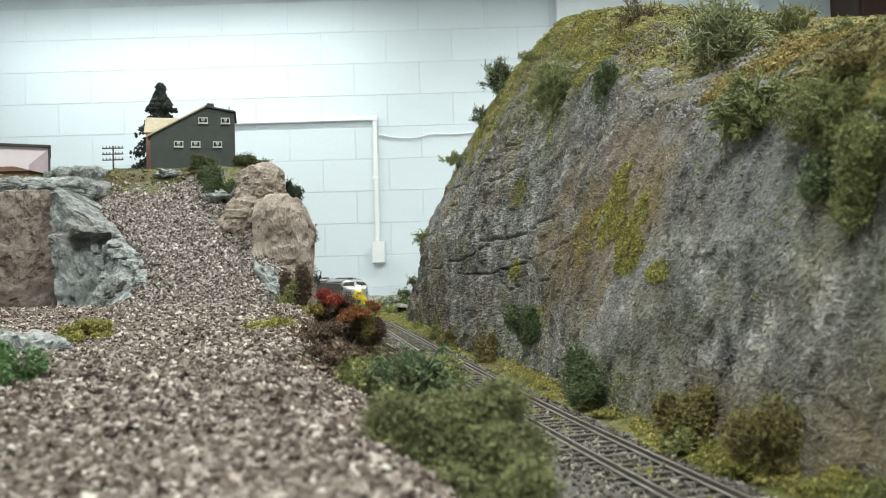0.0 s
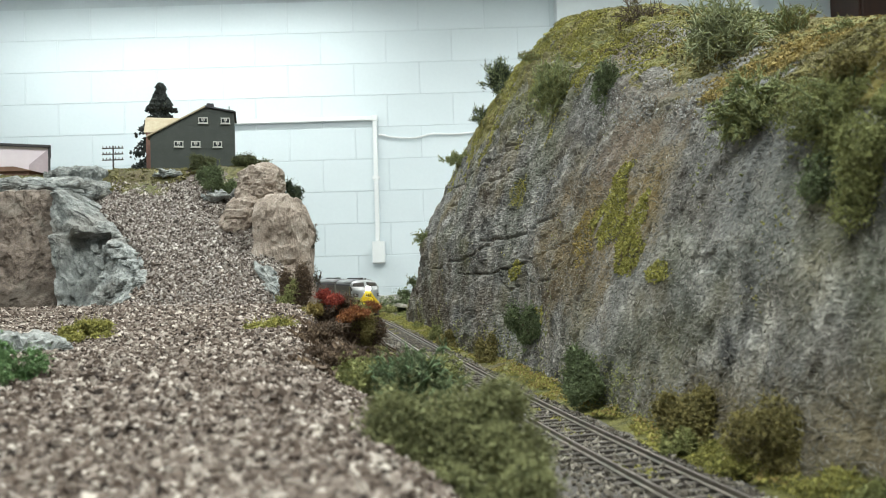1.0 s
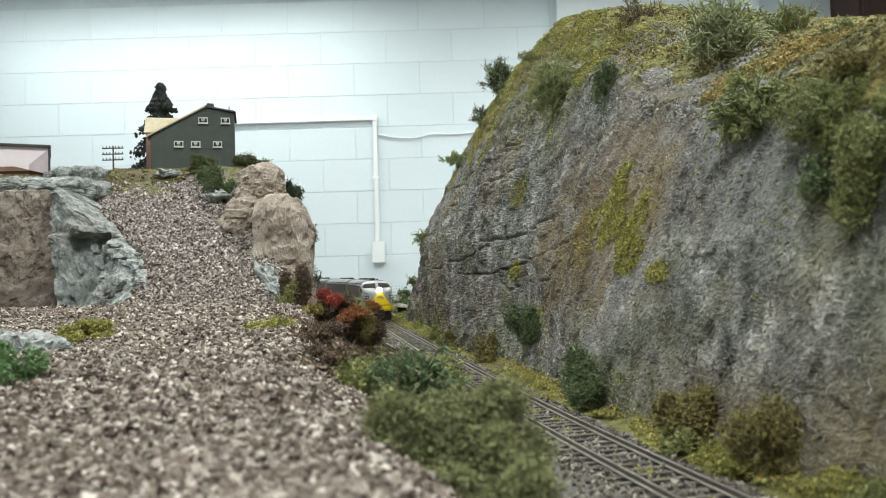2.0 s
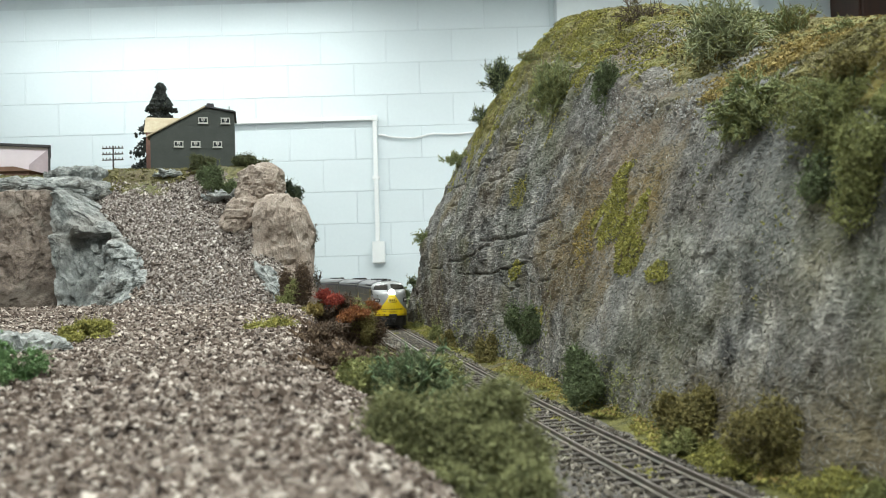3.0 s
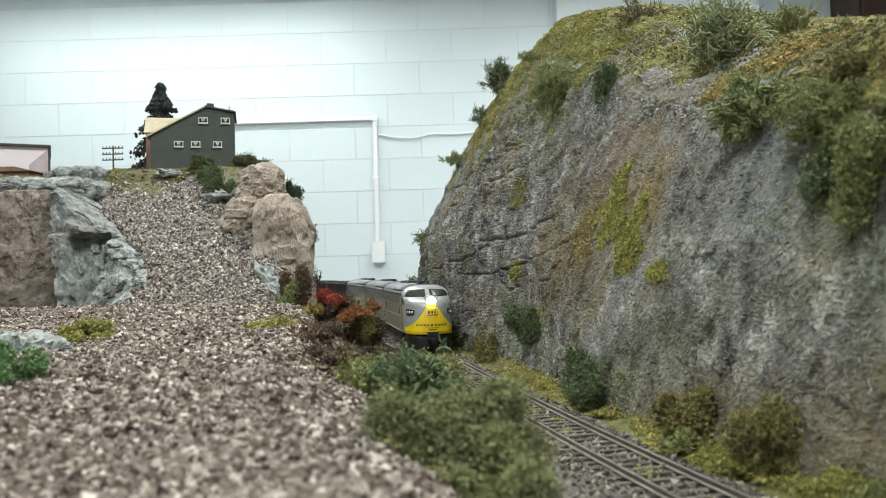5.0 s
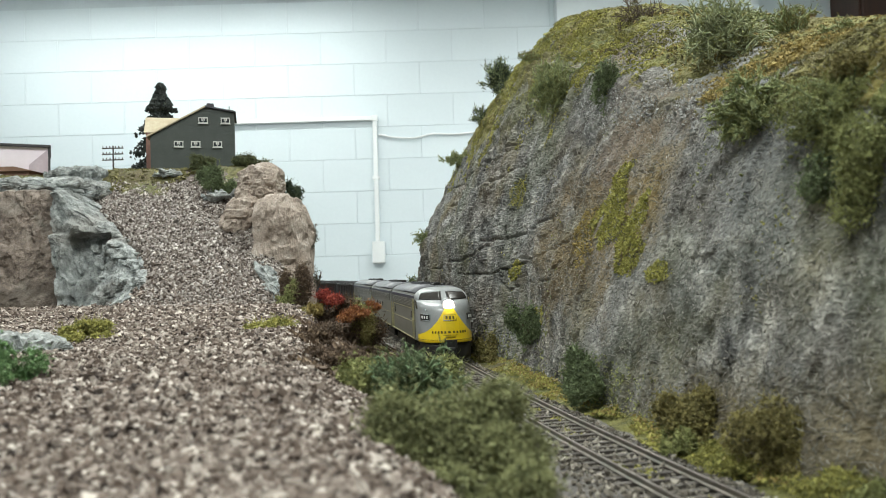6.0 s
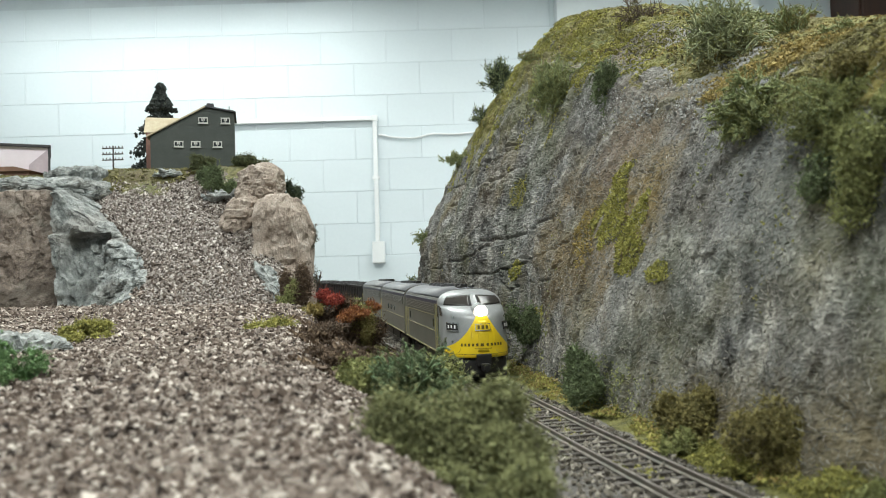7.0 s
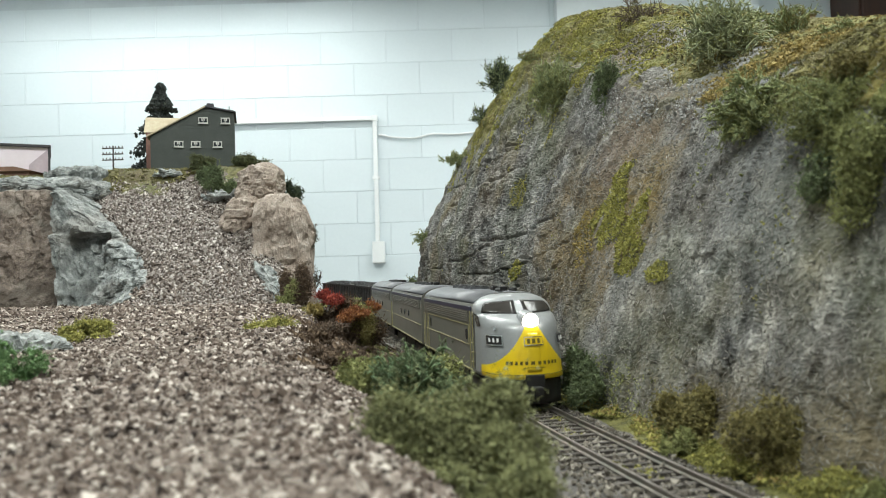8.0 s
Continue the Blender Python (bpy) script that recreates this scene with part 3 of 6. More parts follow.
def cliff_surface(y, p):
    q = cliff_point(y, p)
    e = 0.004
    du = cliff_point(y + e, p) - cliff_point(y - e, p)
    dv = cliff_point(y, np.minimum(p + e, 1)) - cliff_point(y, np.maximum(p - e, 0))
    n = np.cross(dv, du)
    n /= np.linalg.norm(n, axis=1)[:, None] + 1e-12
    face = smooth(0.0, 0.06, p) * (1 - 0.5 * smooth(0.6, 0.75, p))
    near_side = 1 - smooth(0.3, 0.55, y)
    bulge = 0.0045 * fbm(q, 11, 2, 21) + (0.0020 - 0.0011 * near_side) * fbm(q, 40, 3, 31) - 0.0065 * grooves(q)
    # strata run down towards the far end, broken into steps
    t = (q[:, 2] * 0.9 + q[:, 1] * 0.28 + 0.008 * fbm(q, 16, 2, 44)) * 70
    st = t - np.floor(t)
    far = smooth(0.42, 0.62, y)
    ledge = (0.0035 * smooth(0.0, 0.85, st) - 0.0035 * smooth(0.93, 1.0, st) - 0.004 * (smooth(0.74, 0.82, st) - smooth(0.9, 0.99, st))) * far * np.clip(0.5 + 0.9 * fbm(q, 22, 2, 51), 0, 1)
    cracks = -0.0015 * smooth(0.72, 0.95, fbm(q * np.array([1, 1, 0.35]), 75, 2, 61, True))
    rough = (0.0010 - 0.0008 * near_side) * fbm(q, 130, 3, 71) + (0.0005 - 0.0003 * near_side) * fbm(q, 420, 2, 75, True)
    grit = (0.00032 - 0.00014 * near_side) * np.random.default_rng(len(y)).uniform(-1, 1, len(y))
    return q + n * ((bulge + ledge + cracks) * face + rough + grit)[:, None], n


cy = np.concatenate([np.arange(0.02, 0.16, 0.006), np.arange(0.16, 0.5, 0.001), np.arange(0.5, 1.25, 0.002), np.arange(1.25, 1.75, 0.012)])
cp = np.concatenate([np.linspace(0, 0.72, 290), np.linspace(0.727, 1.0, 36)])
CY, CP = np.meshgrid(cy, cp, indexing="ij")
shake = np.random.default_rng(3)
CY = CY + shake.uniform(-0.4, 0.4, CY.shape) * np.gradient(cy)[:, None]
CP[:, 1:-1] += shake.uniform(-0.4, 0.4, CP[:, 1:-1].shape) * np.gradient(cp)[None, 1:-1]
cv, cn = cliff_surface(CY.ravel(), CP.ravel())
cliff = put("cliff", mesh_from("cliff", cv, grid_faces(len(cy), len(cp))[:, ::-1]), M_CLIFF)
tagged(cliff, "tall grey plaster rock cliff beside the model track", "cliff", kind="structure")

# plain scenery base beside and behind the cliff
by0, by1 = -0.5, 2.0
gxr, gyr = np.meshgrid(np.arange(-0.5, 1.26, 0.02), np.arange(by0, by1 + 0.01, 0.02), indexing="ij")
right = np.maximum(gxr, np.interp(np.clip(gyr, TY[0], TY[-1]), TY, TX) + 0.03)
gp = np.stack([right.ravel(), gyr.ravel(), np.zeros(right.size)], -1)
gp[:, 2] = -0.014 + 0.004 * fbm(gp, 9, 3, 141)
base = put("ground_side", mesh_from("ground_side", gp, grid_faces(*gxr.shape), True), M_TALUS_BED)
tagged(base, "plain brown scenery base behind the cliff", "ground", kind="structure")

# ---- benchwork below ----
bench = thing("layout_bench", "plain pine benchwork under the model railway", "bench", pose(0, 0, FLOOR_Z))
part("top", boxes((-2.2, 1.25, -0.5, 2.0, 1.11, 1.16)), M_PINE, bench)
for bx, by in ((-2.1, -0.4), (1.15, -0.4), (-2.1, 1.9), (1.15, 1.9)):
    part("leg", boxes((bx - 0.04, bx + 0.04, by - 0.04, by + 0.04, 0.0, 1.109)), M_PINE, bench)
fascia = thing("layout_fascia", "plain board that closes the layout's edge", "fascia", pose(0, 0, 0))
part("board", boxes((-2.2, 1.25, 2.001, 2.015, -0.2, -0.02)), M_PINE, fascia)
# ---- rocks of the left-hand hill ----


def rock(name, label, m, centre, size, seed, block=3.0, relief=0.006, scale=35.0, levels=5, layer=0.0, lean=(0.0, 0.0), flute=0.5, crag=1.0):
    """A craggy block: a rounded box with ridged relief and cracks."""
    bm = bmesh.new()
    bmesh.ops.create_icosphere(bm, subdivisions=levels, radius=1.0)
    bm.verts.index_update()
    v = np.array([w.co[:] for w in bm.verts])
    f = np.array([[w.index for w in g.verts] for g in bm.faces])
    bm.free()
    v = v * ((np.abs(v) ** block).sum(1) ** (-1 / block))[:, None]
    out = np.sign(v) * np.abs(v) ** (block - 1) / np.array(size)
    out /= np.linalg.norm(out, axis=1)[:, None] + 1e-12
    w = v * np.array(size)
    q = w * np.array([1, 1, flute]) + seed * 0.37
    h = 0.45 * relief * fbm(q, scale, 2, seed) + crag * (0.0026 * fbm(q, 60, 2, seed + 9, True) + 0.0018 * fbm(q + 0.3, 150, 2, seed + 5))
    h = h - crag * 0.006 * smooth(0.6, 0.95, fbm(q, scale * 1.7, 2, seed + 21, True)) + crag * 0.0011 * np.random.default_rng(seed).uniform(-1, 1, len(w))
    if layer:
        t = (w[:, 2] + 0.12 * w[:, 0] + 0.003 * fbm(w, 60, 2, seed + 3)) * layer
        h = h + (smooth(0, 0.8, t - np.floor(t)) - smooth(0.85, 1, t - np.floor(t))) * relief * 0.3 * crag
    w = w + out * h[:, None]
    w[:, 0] += lean[0] * w[:, 2]
    w[:, 1] += lean[1] * w[:, 2]
    return tagged(put(name, mesh_from(name, w, f, False), m, at=pose(*centre)), label, "rock")


rock("boulder", "large rounded tan rock at the slope's edge", M_TAN, (-0.184, 0.875, 0.068), (0.033, 0.036, 0.084), 3, 3.6, 0.007, 34, 6, 0, (0.0, 0.05), 1.0, crag=0.45)
rock("boulder", "layered tan rock on the hill's shoulder", M_TAN, (-0.220, 0.925, 0.165), (0.027, 0.03, 0.029), 11, 3.0, 0.005, 42, 5, 260, (0.05, 0.0), 1.0, crag=0.5)
rock("boulder", "small tan rock bedded in the gravel slope", M_TAN, (-0.236, 0.905, 0.130), (0.022, 0.026, 0.028), 14, 2.6, 0.006, 42, 5, 180, (0.3, 0.1), 1.0, crag=0.5)
rock("rock_outcrop", "blue-grey plaster ledge above the earth bank", M_BLUEROCK, (-0.52, 0.975, 0.172), (0.1, 0.055, 0.018), 27, 3.0, 0.005, 38, 6, 0, (0, 0), 1.0, crag=0.55)
rock("rock_outcrop", "grey rocks along the hilltop's edge", M_BLUEROCK, (-0.478, 1.0, 0.196), (0.04, 0.03, 0.013), 31, 2.4, 0.006, 48, 6, 0, (0, 0), 1.0, crag=0.7)
rock("rock_outcrop", "grey rock showing through the hilltop turf", M_BLUEROCK, (-0.36, 1.0, 0.196), (0.016, 0.016, 0.006), 33, 2.4, 0.004, 60, 4, 0, (0, 0), 1.0)
rock("rock_outcrop", "grey rock foot beside the talus", M_BLUEROCK, (-0.170, 0.812, 0.038), (0.011, 0.03, 0.038), 35, 2.6, 0.007, 52, 5, 0, (-0.78, 0.6), 0.8)
rock("rock_outcrop", "grey rock showing at the slope's upper edge", M_BLUEROCK, (-0.275, 0.96, 0.160), (0.022, 0.03, 0.008), 37, 2.2, 0.005, 52, 4, 0, (0, 0), 1.0)
rock("rock_outcrop", "blue-grey rock lying in the gravel", M_BLUEROCK, (-0.205, 0.345, 0.030), (0.032, 0.02, 0.008), 39, 2.6, 0.005, 52, 5, 0, (0, 0), 1.0)


def relief(name, label, category, m, nx, nz, z0, z1, left, right, front, seed, rough):
    """A craggy standing face: left(z) and right(z) bound it, front(u, z) is its y; its rim turns back into the hill."""
    r = np.random.default_rng(seed)
    U_, V_ = np.meshgrid(np.linspace(0, 1, nx), np.linspace(0, 1, nz), indexing="ij")
    U_[1:-1, 1:-1] += r.uniform(-0.4, 0.4, (nx - 2, nz - 2)) / nx
    V_[1:-1, 1:-1] += r.uniform(-0.4, 0.4, (nx - 2, nz - 2)) / nz
    u, z = U_.ravel(), z0 + (z1 - z0) * V_.ravel()
    x = left(z) + (right(z) - left(z)) * u
    y = front(u, x, z)
    q = np.stack([x, y, z], -1)
    w = np.stack([x + 0.35 * z, y, z * 0.55], -1)
    y = y + rough * (0.0045 * fbm(q, 24, 2, seed) + 0.003 * fbm(w, 62, 2, seed + 3, True) + 0.0016 * fbm(w, 150, 2, seed + 7) + 0.0007 * r.uniform(-1, 1, len(x)))
    y = y + rough * 0.006 * smooth(0.55, 0.95, fbm(w + 0.21, 44, 2, seed + 11, True))
    x = x + rough * 0.002 * fbm(q, 70, 2, seed + 13)
    z = z + rough * 0.0025 * fbm(q, 60, 2, seed + 17)
    rim = np.maximum(smooth(0.06, 0.0, u), smooth(0.94, 1.0, u))
    y = y + 0.02 * rim + 0.05 * smooth(0.93, 1.0, V_.ravel())
    return tagged(put(name, mesh_from(name, np.stack([x, y, z], -1), grid_faces(nx, nz)), m), label, category)


def fluted(q, seed):
    """Sharp-edged breaks of cast plaster: stepped planes at two sizes."""
    a = vnoise(q * np.array([75, 75, 40]), seed) * 3
    b = vnoise(q * np.array([210, 210, 130]) + 5, seed + 1) * 3
    return (np.floor(a) + smooth(0.55, 1.0, a - np.floor(a))) / 3 + 0.45 * (np.floor(b) + smooth(0.5, 1.0, b - np.floor(b))) / 3


def outcrop_front(u, x, z):
    base = 0.828 + 0.42 * (z - 0.03)
    talus = 0.770 + (z - 0.03) / 0.74
    y = base + (talus - base) * smooth(0.35, 1.0, u)
    # a shallow alcove with a sharp upper lip, and a shelf above it
    cave = smooth(-0.430 + 0.06 * (0.08 - z), -0.420 + 0.06 * (0.08 - z), x) * smooth(-0.3825, -0.3855, x) * smooth(0.116, 0.108, z)
    crack = np.exp(-((x + 0.3815 - 0.002 * np.sin(z * 160)) / 0.0016) ** 2) * smooth(0.05, 0.07, z) * smooth(0.112, 0.1, z)
    q = np.stack([x + 0.3 * z, y, z], -1)
    return y + 0.028 * cave + 0.007 * crack + 0.012 * smooth(0.112, 0.118, z) * (1 - smooth(0.1, 0.6, u)) - 0.0068 * fluted(q, 5) * smooth(0.0, 0.08, u) * (1 - 0.5 * cave)


relief("rock_outcrop", "blue-grey plaster outcrop with a shallow alcove", "rock", M_BLUEROCK, 190, 210, 0.018, 0.178, lambda z: -0.431 - 0.28 * (z - 0.03), talus_edge, outcrop_front, 21, 0.95)
relief("earth_bank", "rough brown earth bank below a rock ledge", "bank", washed(M_DIRT, [((0.062, 0.048, 0.036), (-0.52, 0.84, 0.035), (0.3, 0.1, 0.04), 0.85)]), 240, 130, 0.018, 0.180, lambda z: 0 * z - 0.78, lambda z: -0.425 - 0.28 * (z - 0.03), lambda u, x, z: 0.862 + 0.34 * (z - 0.03) - 0.02 * smooth(0.08, 0.02, z) - 0.0035 * fluted(np.stack([x, 0 * x, z * 1.6], -1), 15), 41, 0.6)

# ---- loose stone ----


def stones(name, label, x, y, z, sizes, m, base=ICO, flat=0.6):
    v, f = scatter(np.stack([x, y, z], -1), sizes, base, flat)
    ob = put(name, mesh_from(name, v, f), m)
    return tagged(ob, label, "gravel", kind="stuff")


# the flat: finer steps towards the camera so that the cover stays closed
n = 115000
gy_ = 0.085 + 0.755 * rng.uniform(0, 1, n) ** 1.8
half = 0.03 + 0.62 * gy_
gx_ = -half + rng.uniform(0, 1, n) * (half + np.interp(gy_, TY, TX) - 0.03)
d = left_of_track(gx_, gy_)
ok = (d > 0.06 + 0.035 * rng.uniform(0, 1, n)) & (gx_ > -0.62)
gx_, gy_ = gx_[ok], gy_[ok]
size = np.clip(rng.lognormal(0, 0.34, len(gx_)), 0.55, 2.4) * np.interp(gy_, [0.1, 0.35, 0.75], [0.00042, 0.00058, 0.00088])
near = gy_ < 0.3
for pick, base in ((near, CUBE), (~near, OCT)):
    stones("gravel", "loose pinkish-grey crushed stone covering the flat", gx_[pick], gy_[pick], ground_left(gx_[pick], gy_[pick]) + size[pick] * 0.25, size[pick] * (1.0 if base is CUBE else 1.35), M_GRAVEL, base)
# the talus slope
n = 52000
sy = rng.uniform(0.76, 0.985, n)
sx = rng.uniform(-0.43, -0.15, n)
d = left_of_track(sx, sy)
ok = (d > 0.088) & (sx > talus_edge(0.03 + 0.74 * np.clip(sy - 0.775, 0, 0.235)) - 0.004 + 0.008 * rng.uniform(-1, 1, n)) & ((sy < 1.0) | (rng.uniform(0, 1, n) < 0.4))
sx, sy = sx[ok], sy[ok]
size = np.clip(rng.lognormal(math.log(0.00092), 0.33, len(sx)), 0.0007, 0.0026)
stones("gravel", "pinkish-grey talus stones on the slope", sx, sy, ground_left(sx, sy) + size * 0.3, size * 1.25, M_TALUS, OCT)
# ballast
n = 24000
bs = -0.3 + 1.5 * rng.uniform(0, 1, n) ** 1.7
bo = rng.uniform(-0.034, 0.0195, n)
bx, by, bh = on_track(bs)
bz = np.interp(bo, [-0.034, -0.026, -0.02, 0.02, 0.026, 0.036], [-0.012, -0.0075, -0.0029, -0.0029, -0.0046, -0.005])
ok = (np.abs(np.abs(bo) - 0.00865) > 0.0012)
bx, by, bo, bh, bz = bx[ok], by[ok], bo[ok], bh[ok], bz[ok]
size = np.clip(rng.lognormal(math.log(0.00062), 0.34, len(bx)), 0.0003, 0.0013)
stones("ballast", "fine grey ballast between and beside the ties", bx + bo * np.cos(bh), by + bo * np.sin(bh), bz + size * 0.2, size, M_BALLAST, OCT)

# ---- turf, moss and bushes ----


def crumbs(name, label, places, sizes, m, category="turf"):
    v, f = scatter(places, sizes, TET, 0.5, 0.35)
    ob = put(name, mesh_from(name, v, f), m)
    return tagged(ob, label, category, kind="stuff")


def turf_strip(label, s0, s1, o0, o1, count, m, size, lift=0.0):
    """Turf between the right-hand rail and the cliff's foot."""
    s, o = rng.uniform(s0, s1, count), rng.uniform(o0, o1, count)
    x, y, h = on_track(s)
    px, py = x + o * np.cos(h), y + o * np.sin(h)
    p = np.stack([px, py, 0 * px], -1)
    keep = fbm(p, 60, 3, 77) + 1.6 * (o - (o0 + o1) / 2) / (o1 - o0) > -0.35
    hgt = np.interp(o, [0.0165, 0.022, 0.03, 0.04], [-0.0036, -0.0042, -0.0034, 0.001])
    z = hgt + lift + 0.002 * np.maximum(0, fbm(p, 90, 2, 78))
    crumbs("turf", label, np.stack([px, py, z], -1)[keep], np.clip(rng.lognormal(math.log(size), 0.3, keep.sum()), 0.0003, 0.002), m)


turf_strip("yellow-green ground turf along the track", -0.26, 1.1, 0.0165, 0.038, 42000, M_TURF, 0.00042, 0.0004)
turf_strip("straw-coloured turf along the track", -0.2, 0.3, 0.02, 0.038, 3500, M_STRAW, 0.0005, 0.0006)
n = 5000
s_, o_ = rng.uniform(0.25, 1.1, n), rng.uniform(-0.05, -0.019, n)
x_, y_, h_ = on_track(s_)
px, py = x_ + o_ * np.cos(h_), y_ + o_ * np.sin(h_)
crumbs("turf", "dark ground turf on the bank beside the track", np.stack([px, py, ground_left(np.minimum(px, x_ - 0.022), py) + 0.001], -1), np.full(n, 0.0009), M_SOIL)
n = 16000
s_, o_ = rng.uniform(-0.05, 0.42, n), rng.uniform(-0.105, -0.036, n)
x_, y_, h_ = on_track(s_)
px, py = x_ + o_ * np.cos(h_), y_ + o_ * np.sin(h_)
ok = fbm(np.stack([px, py, 0 * px], -1), 45, 3, 181) + 26 * (o_ + 0.078) > rng.uniform(-0.3, 0.3, n)
px, py = px[ok], py[ok]
crumbs("leaf_litter", "dark brown leaf litter along the gravel's edge", np.stack([px, py, ground_left(px, py) + 0.001], -1), np.clip(rng.lognormal(math.log(0.0008), 0.4, len(px)), 0.0004, 0.002), M_RUST, "leaf litter")
# tufts between the rails
n = 500
s_ = np.repeat(rng.uniform(-0.22, 0.6, 25), 20) + rng.normal(0, 0.003, n)
o_ = np.repeat(rng.uniform(-0.006, 0.006, 25), 20) + rng.normal(0, 0.001, n)
x_, y_, h_ = on_track(s_)
crumbs("turf", "small moss tufts between the rails", np.stack([x_ + o_ * np.cos(h_), y_ + o_ * np.sin(h_), np.full(n, -0.0026)], -1), np.full(n, 0.0006), M_TURF)


def cover_sheet(label, y0, y1, ny, p0, p1, npp, bias, seed):
    """A thin uneven skin of ground cover on the hill; it dips below the rock where the growth ends."""
    Y_, P_ = np.meshgrid(np.linspace(y0, y1, ny), np.linspace(p0, p1, npp), indexing="ij")
    q, nn = cliff_surface(Y_.ravel(), P_.ravel())
    lift = np.clip(0.004 * (fbm(q, 30, 4, seed) + bias(Y_.ravel(), P_.ravel())), -0.003, 0.0014) + 0.0006 * fbm(q, 260, 2, seed + 4) + 0.0005 * np.random.default_rng(seed).uniform(-1, 1, len(q))
    ob = put("turf", mesh_from("turf", q + nn * lift[:, None], grid_faces(ny, npp)[:, ::-1]), M_SHEET)
    return tagged(ob, label, "turf", kind="stuff")


cover_sheet("yellow-green and straw ground cover on the hilltop", 0.12, 1.2, 260, 0.46, 0.98, 130, lambda y, p: 7 * (p - 0.635 + 0.17 * smooth(0.5, 0.75, y) + 0.13 * smooth(0.3, 0.23, y) - 0.06 * np.exp(-((y - 0.41) / 0.06) ** 2)), 131)
t_s = np.arange(-0.3, 1.2, 0.004)
t_o = np.linspace(0.0165, 0.04, 12)
tx_, ty_, th_ = on_track(t_s)
q_ = np.stack([tx_[:, None] + t_o * np.cos(th_)[:, None], ty_[:, None] + t_o * np.sin(th_)[:, None], np.broadcast_to(np.interp(t_o, [0.0165, 0.022, 0.03, 0.04], [-0.0052, -0.0046, -0.0036, 0.0015]), (len(t_s), 12))], -1).reshape(-1, 3)
q_[:, 2] += 0.0012 * fbm(q_, 70, 3, 135) + 0.0004 * rng.uniform(-1, 1, len(q_))
tagged(put("turf", mesh_from("turf", q_, grid_faces(len(t_s), 12)), M_SHEET), "yellow-green ground cover between track and cliff", "turf", kind="stuff")


def cliff_cover(label, count, m, size, y0, y1, p0, p1, scale, bias, seed, fall=None, lift=0.0, clump=0.0):
    y, p = rng.uniform(y0, y1, count), rng.uniform(p0, p1, count)
    q, nn = cliff_surface(y, p)
    k = fbm(q * np.array([1, 1, 0.6]), scale, 4, seed) + bias + (fall(y, p) if fall else 0)
    keep = k > rng.uniform(-0.2, 0.2, count)
    sz = np.clip(rng.lognormal(math.log(size), 0.35, keep.sum()), 0.0003, 0.003)
    crumbs("moss", label, q[keep] + nn[keep] * (sz * 0.5 + lift + clump * np.clip(k[keep], 0, 1) * rng.uniform(0.2, 1, keep.sum()) * np.clip(0.6 + vnoise(q[keep] * 260, seed), 0, 1.4))[:, None], sz, m, "moss")


def patch(cy_, cp_, ry, rp):
    return lambda y, p: 1.2 - 1.6 * np.sqrt(((y - cy_) / ry) ** 2 + ((p - cp_) / rp) ** 2)


cliff_cover("yellow-green moss over the cliff's rim", 62000, M_TURF, 0.00042, 0.42, 1.15, 0.42, 0.84, 18, -0.22, 91, lambda y, p: 1.1 * smooth(0.5, 0.66, p) + 0.25 * smooth(0.6, 0.9, y) - 0.5, 0.0008)
cliff_cover("straw-coloured turf on the hill above the rim", 14000, M_STRAW, 0.0004, 0.3, 0.62, 0.62, 0.9, 22, -0.1, 95, None, 0.0012)
cliff_cover("dark turf over the hilltop", 46000, M_SOIL, 0.00045, 0.16, 1.2, 0.64, 0.97, 20, 0.0, 97, None, 0.0012)
cliff_cover("dull brown-green turf over the near slope", 22000, M_SOIL, 0.0004, 0.19, 0.34, 0.5, 0.85, 40, 0.15, 98, lambda y, p: 5 * (p - 0.62 + 0.5 * (0.3 - y)), 0.0012)
cliff_cover("pale plaster chips along the rock rim", 9000, M_CHALK, 0.00038, 0.3, 0.5, 0.42, 0.63, 26, -0.25, 99, patch(0.4, 0.56, 0.12, 0.1), 0.0002)
cliff_cover("bright yellow moss patch on the rock face", 52000, M_MOSS, 0.0003, 0.32, 0.43, 0.18, 0.45, 60, 0.25, 101, lambda y, p: patch(0.374, 0.338, 0.027, 0.075)(y - 0.1 * (p - 0.375), p), 0.0004, 0.0022)
cliff_cover("straw-yellow moss beside the bright patch", 7000, M_STRAW, 0.00035, 0.37, 0.46, 0.2, 0.36, 60, -0.35, 102, patch(0.402, 0.29, 0.02, 0.06), 0.0003)
for k, (my, mp, ry, rp) in enumerate(((0.32, 0.258, 0.010, 0.025), (0.552, 0.366, 0.02, 0.04), (0.512, 0.204, 0.014, 0.025), (0.47, 0.13, 0.02, 0.03))):
    cliff_cover("small yellow moss patch on the rock face", 4200, M_MOSS, 0.0003, my - ry * 1.4, my + ry * 1.4, mp - rp * 1.4, mp + rp * 1.4, 60, -0.25, 161 + k, patch(my, mp, ry, rp), 0.0003, 0.0012)
cliff_cover("lumpy yellow-green moss down the cliff's shoulder", 62000, M_MOSS, 0.0004, 0.5, 0.86, 0.4, 0.72, 34, -0.55, 171, lambda y, p: 0.9 * smooth(0.44, 0.62, p), 0.0004, 0.0035)
cliff_cover("golden straw turf on the slope above the shrubs", 20000, M_STRAW, 0.00036, 0.27, 0.4, 0.56, 0.78, 40, -0.2, 173, patch(0.315, 0.665, 0.055, 0.09), 0.0016, 0.001)
cliff_cover("yellow moss specks on the rock face", 9000, M_MOSS, 0.00032, 0.22, 0.9, 0.03, 0.6, 28, -0.78, 103)
cliff_cover("olive growth on the damp rock face", 12000, M_OLIVE, 0.00042, 0.16, 1.1, 0.02, 0.55, 16, -0.62, 107)
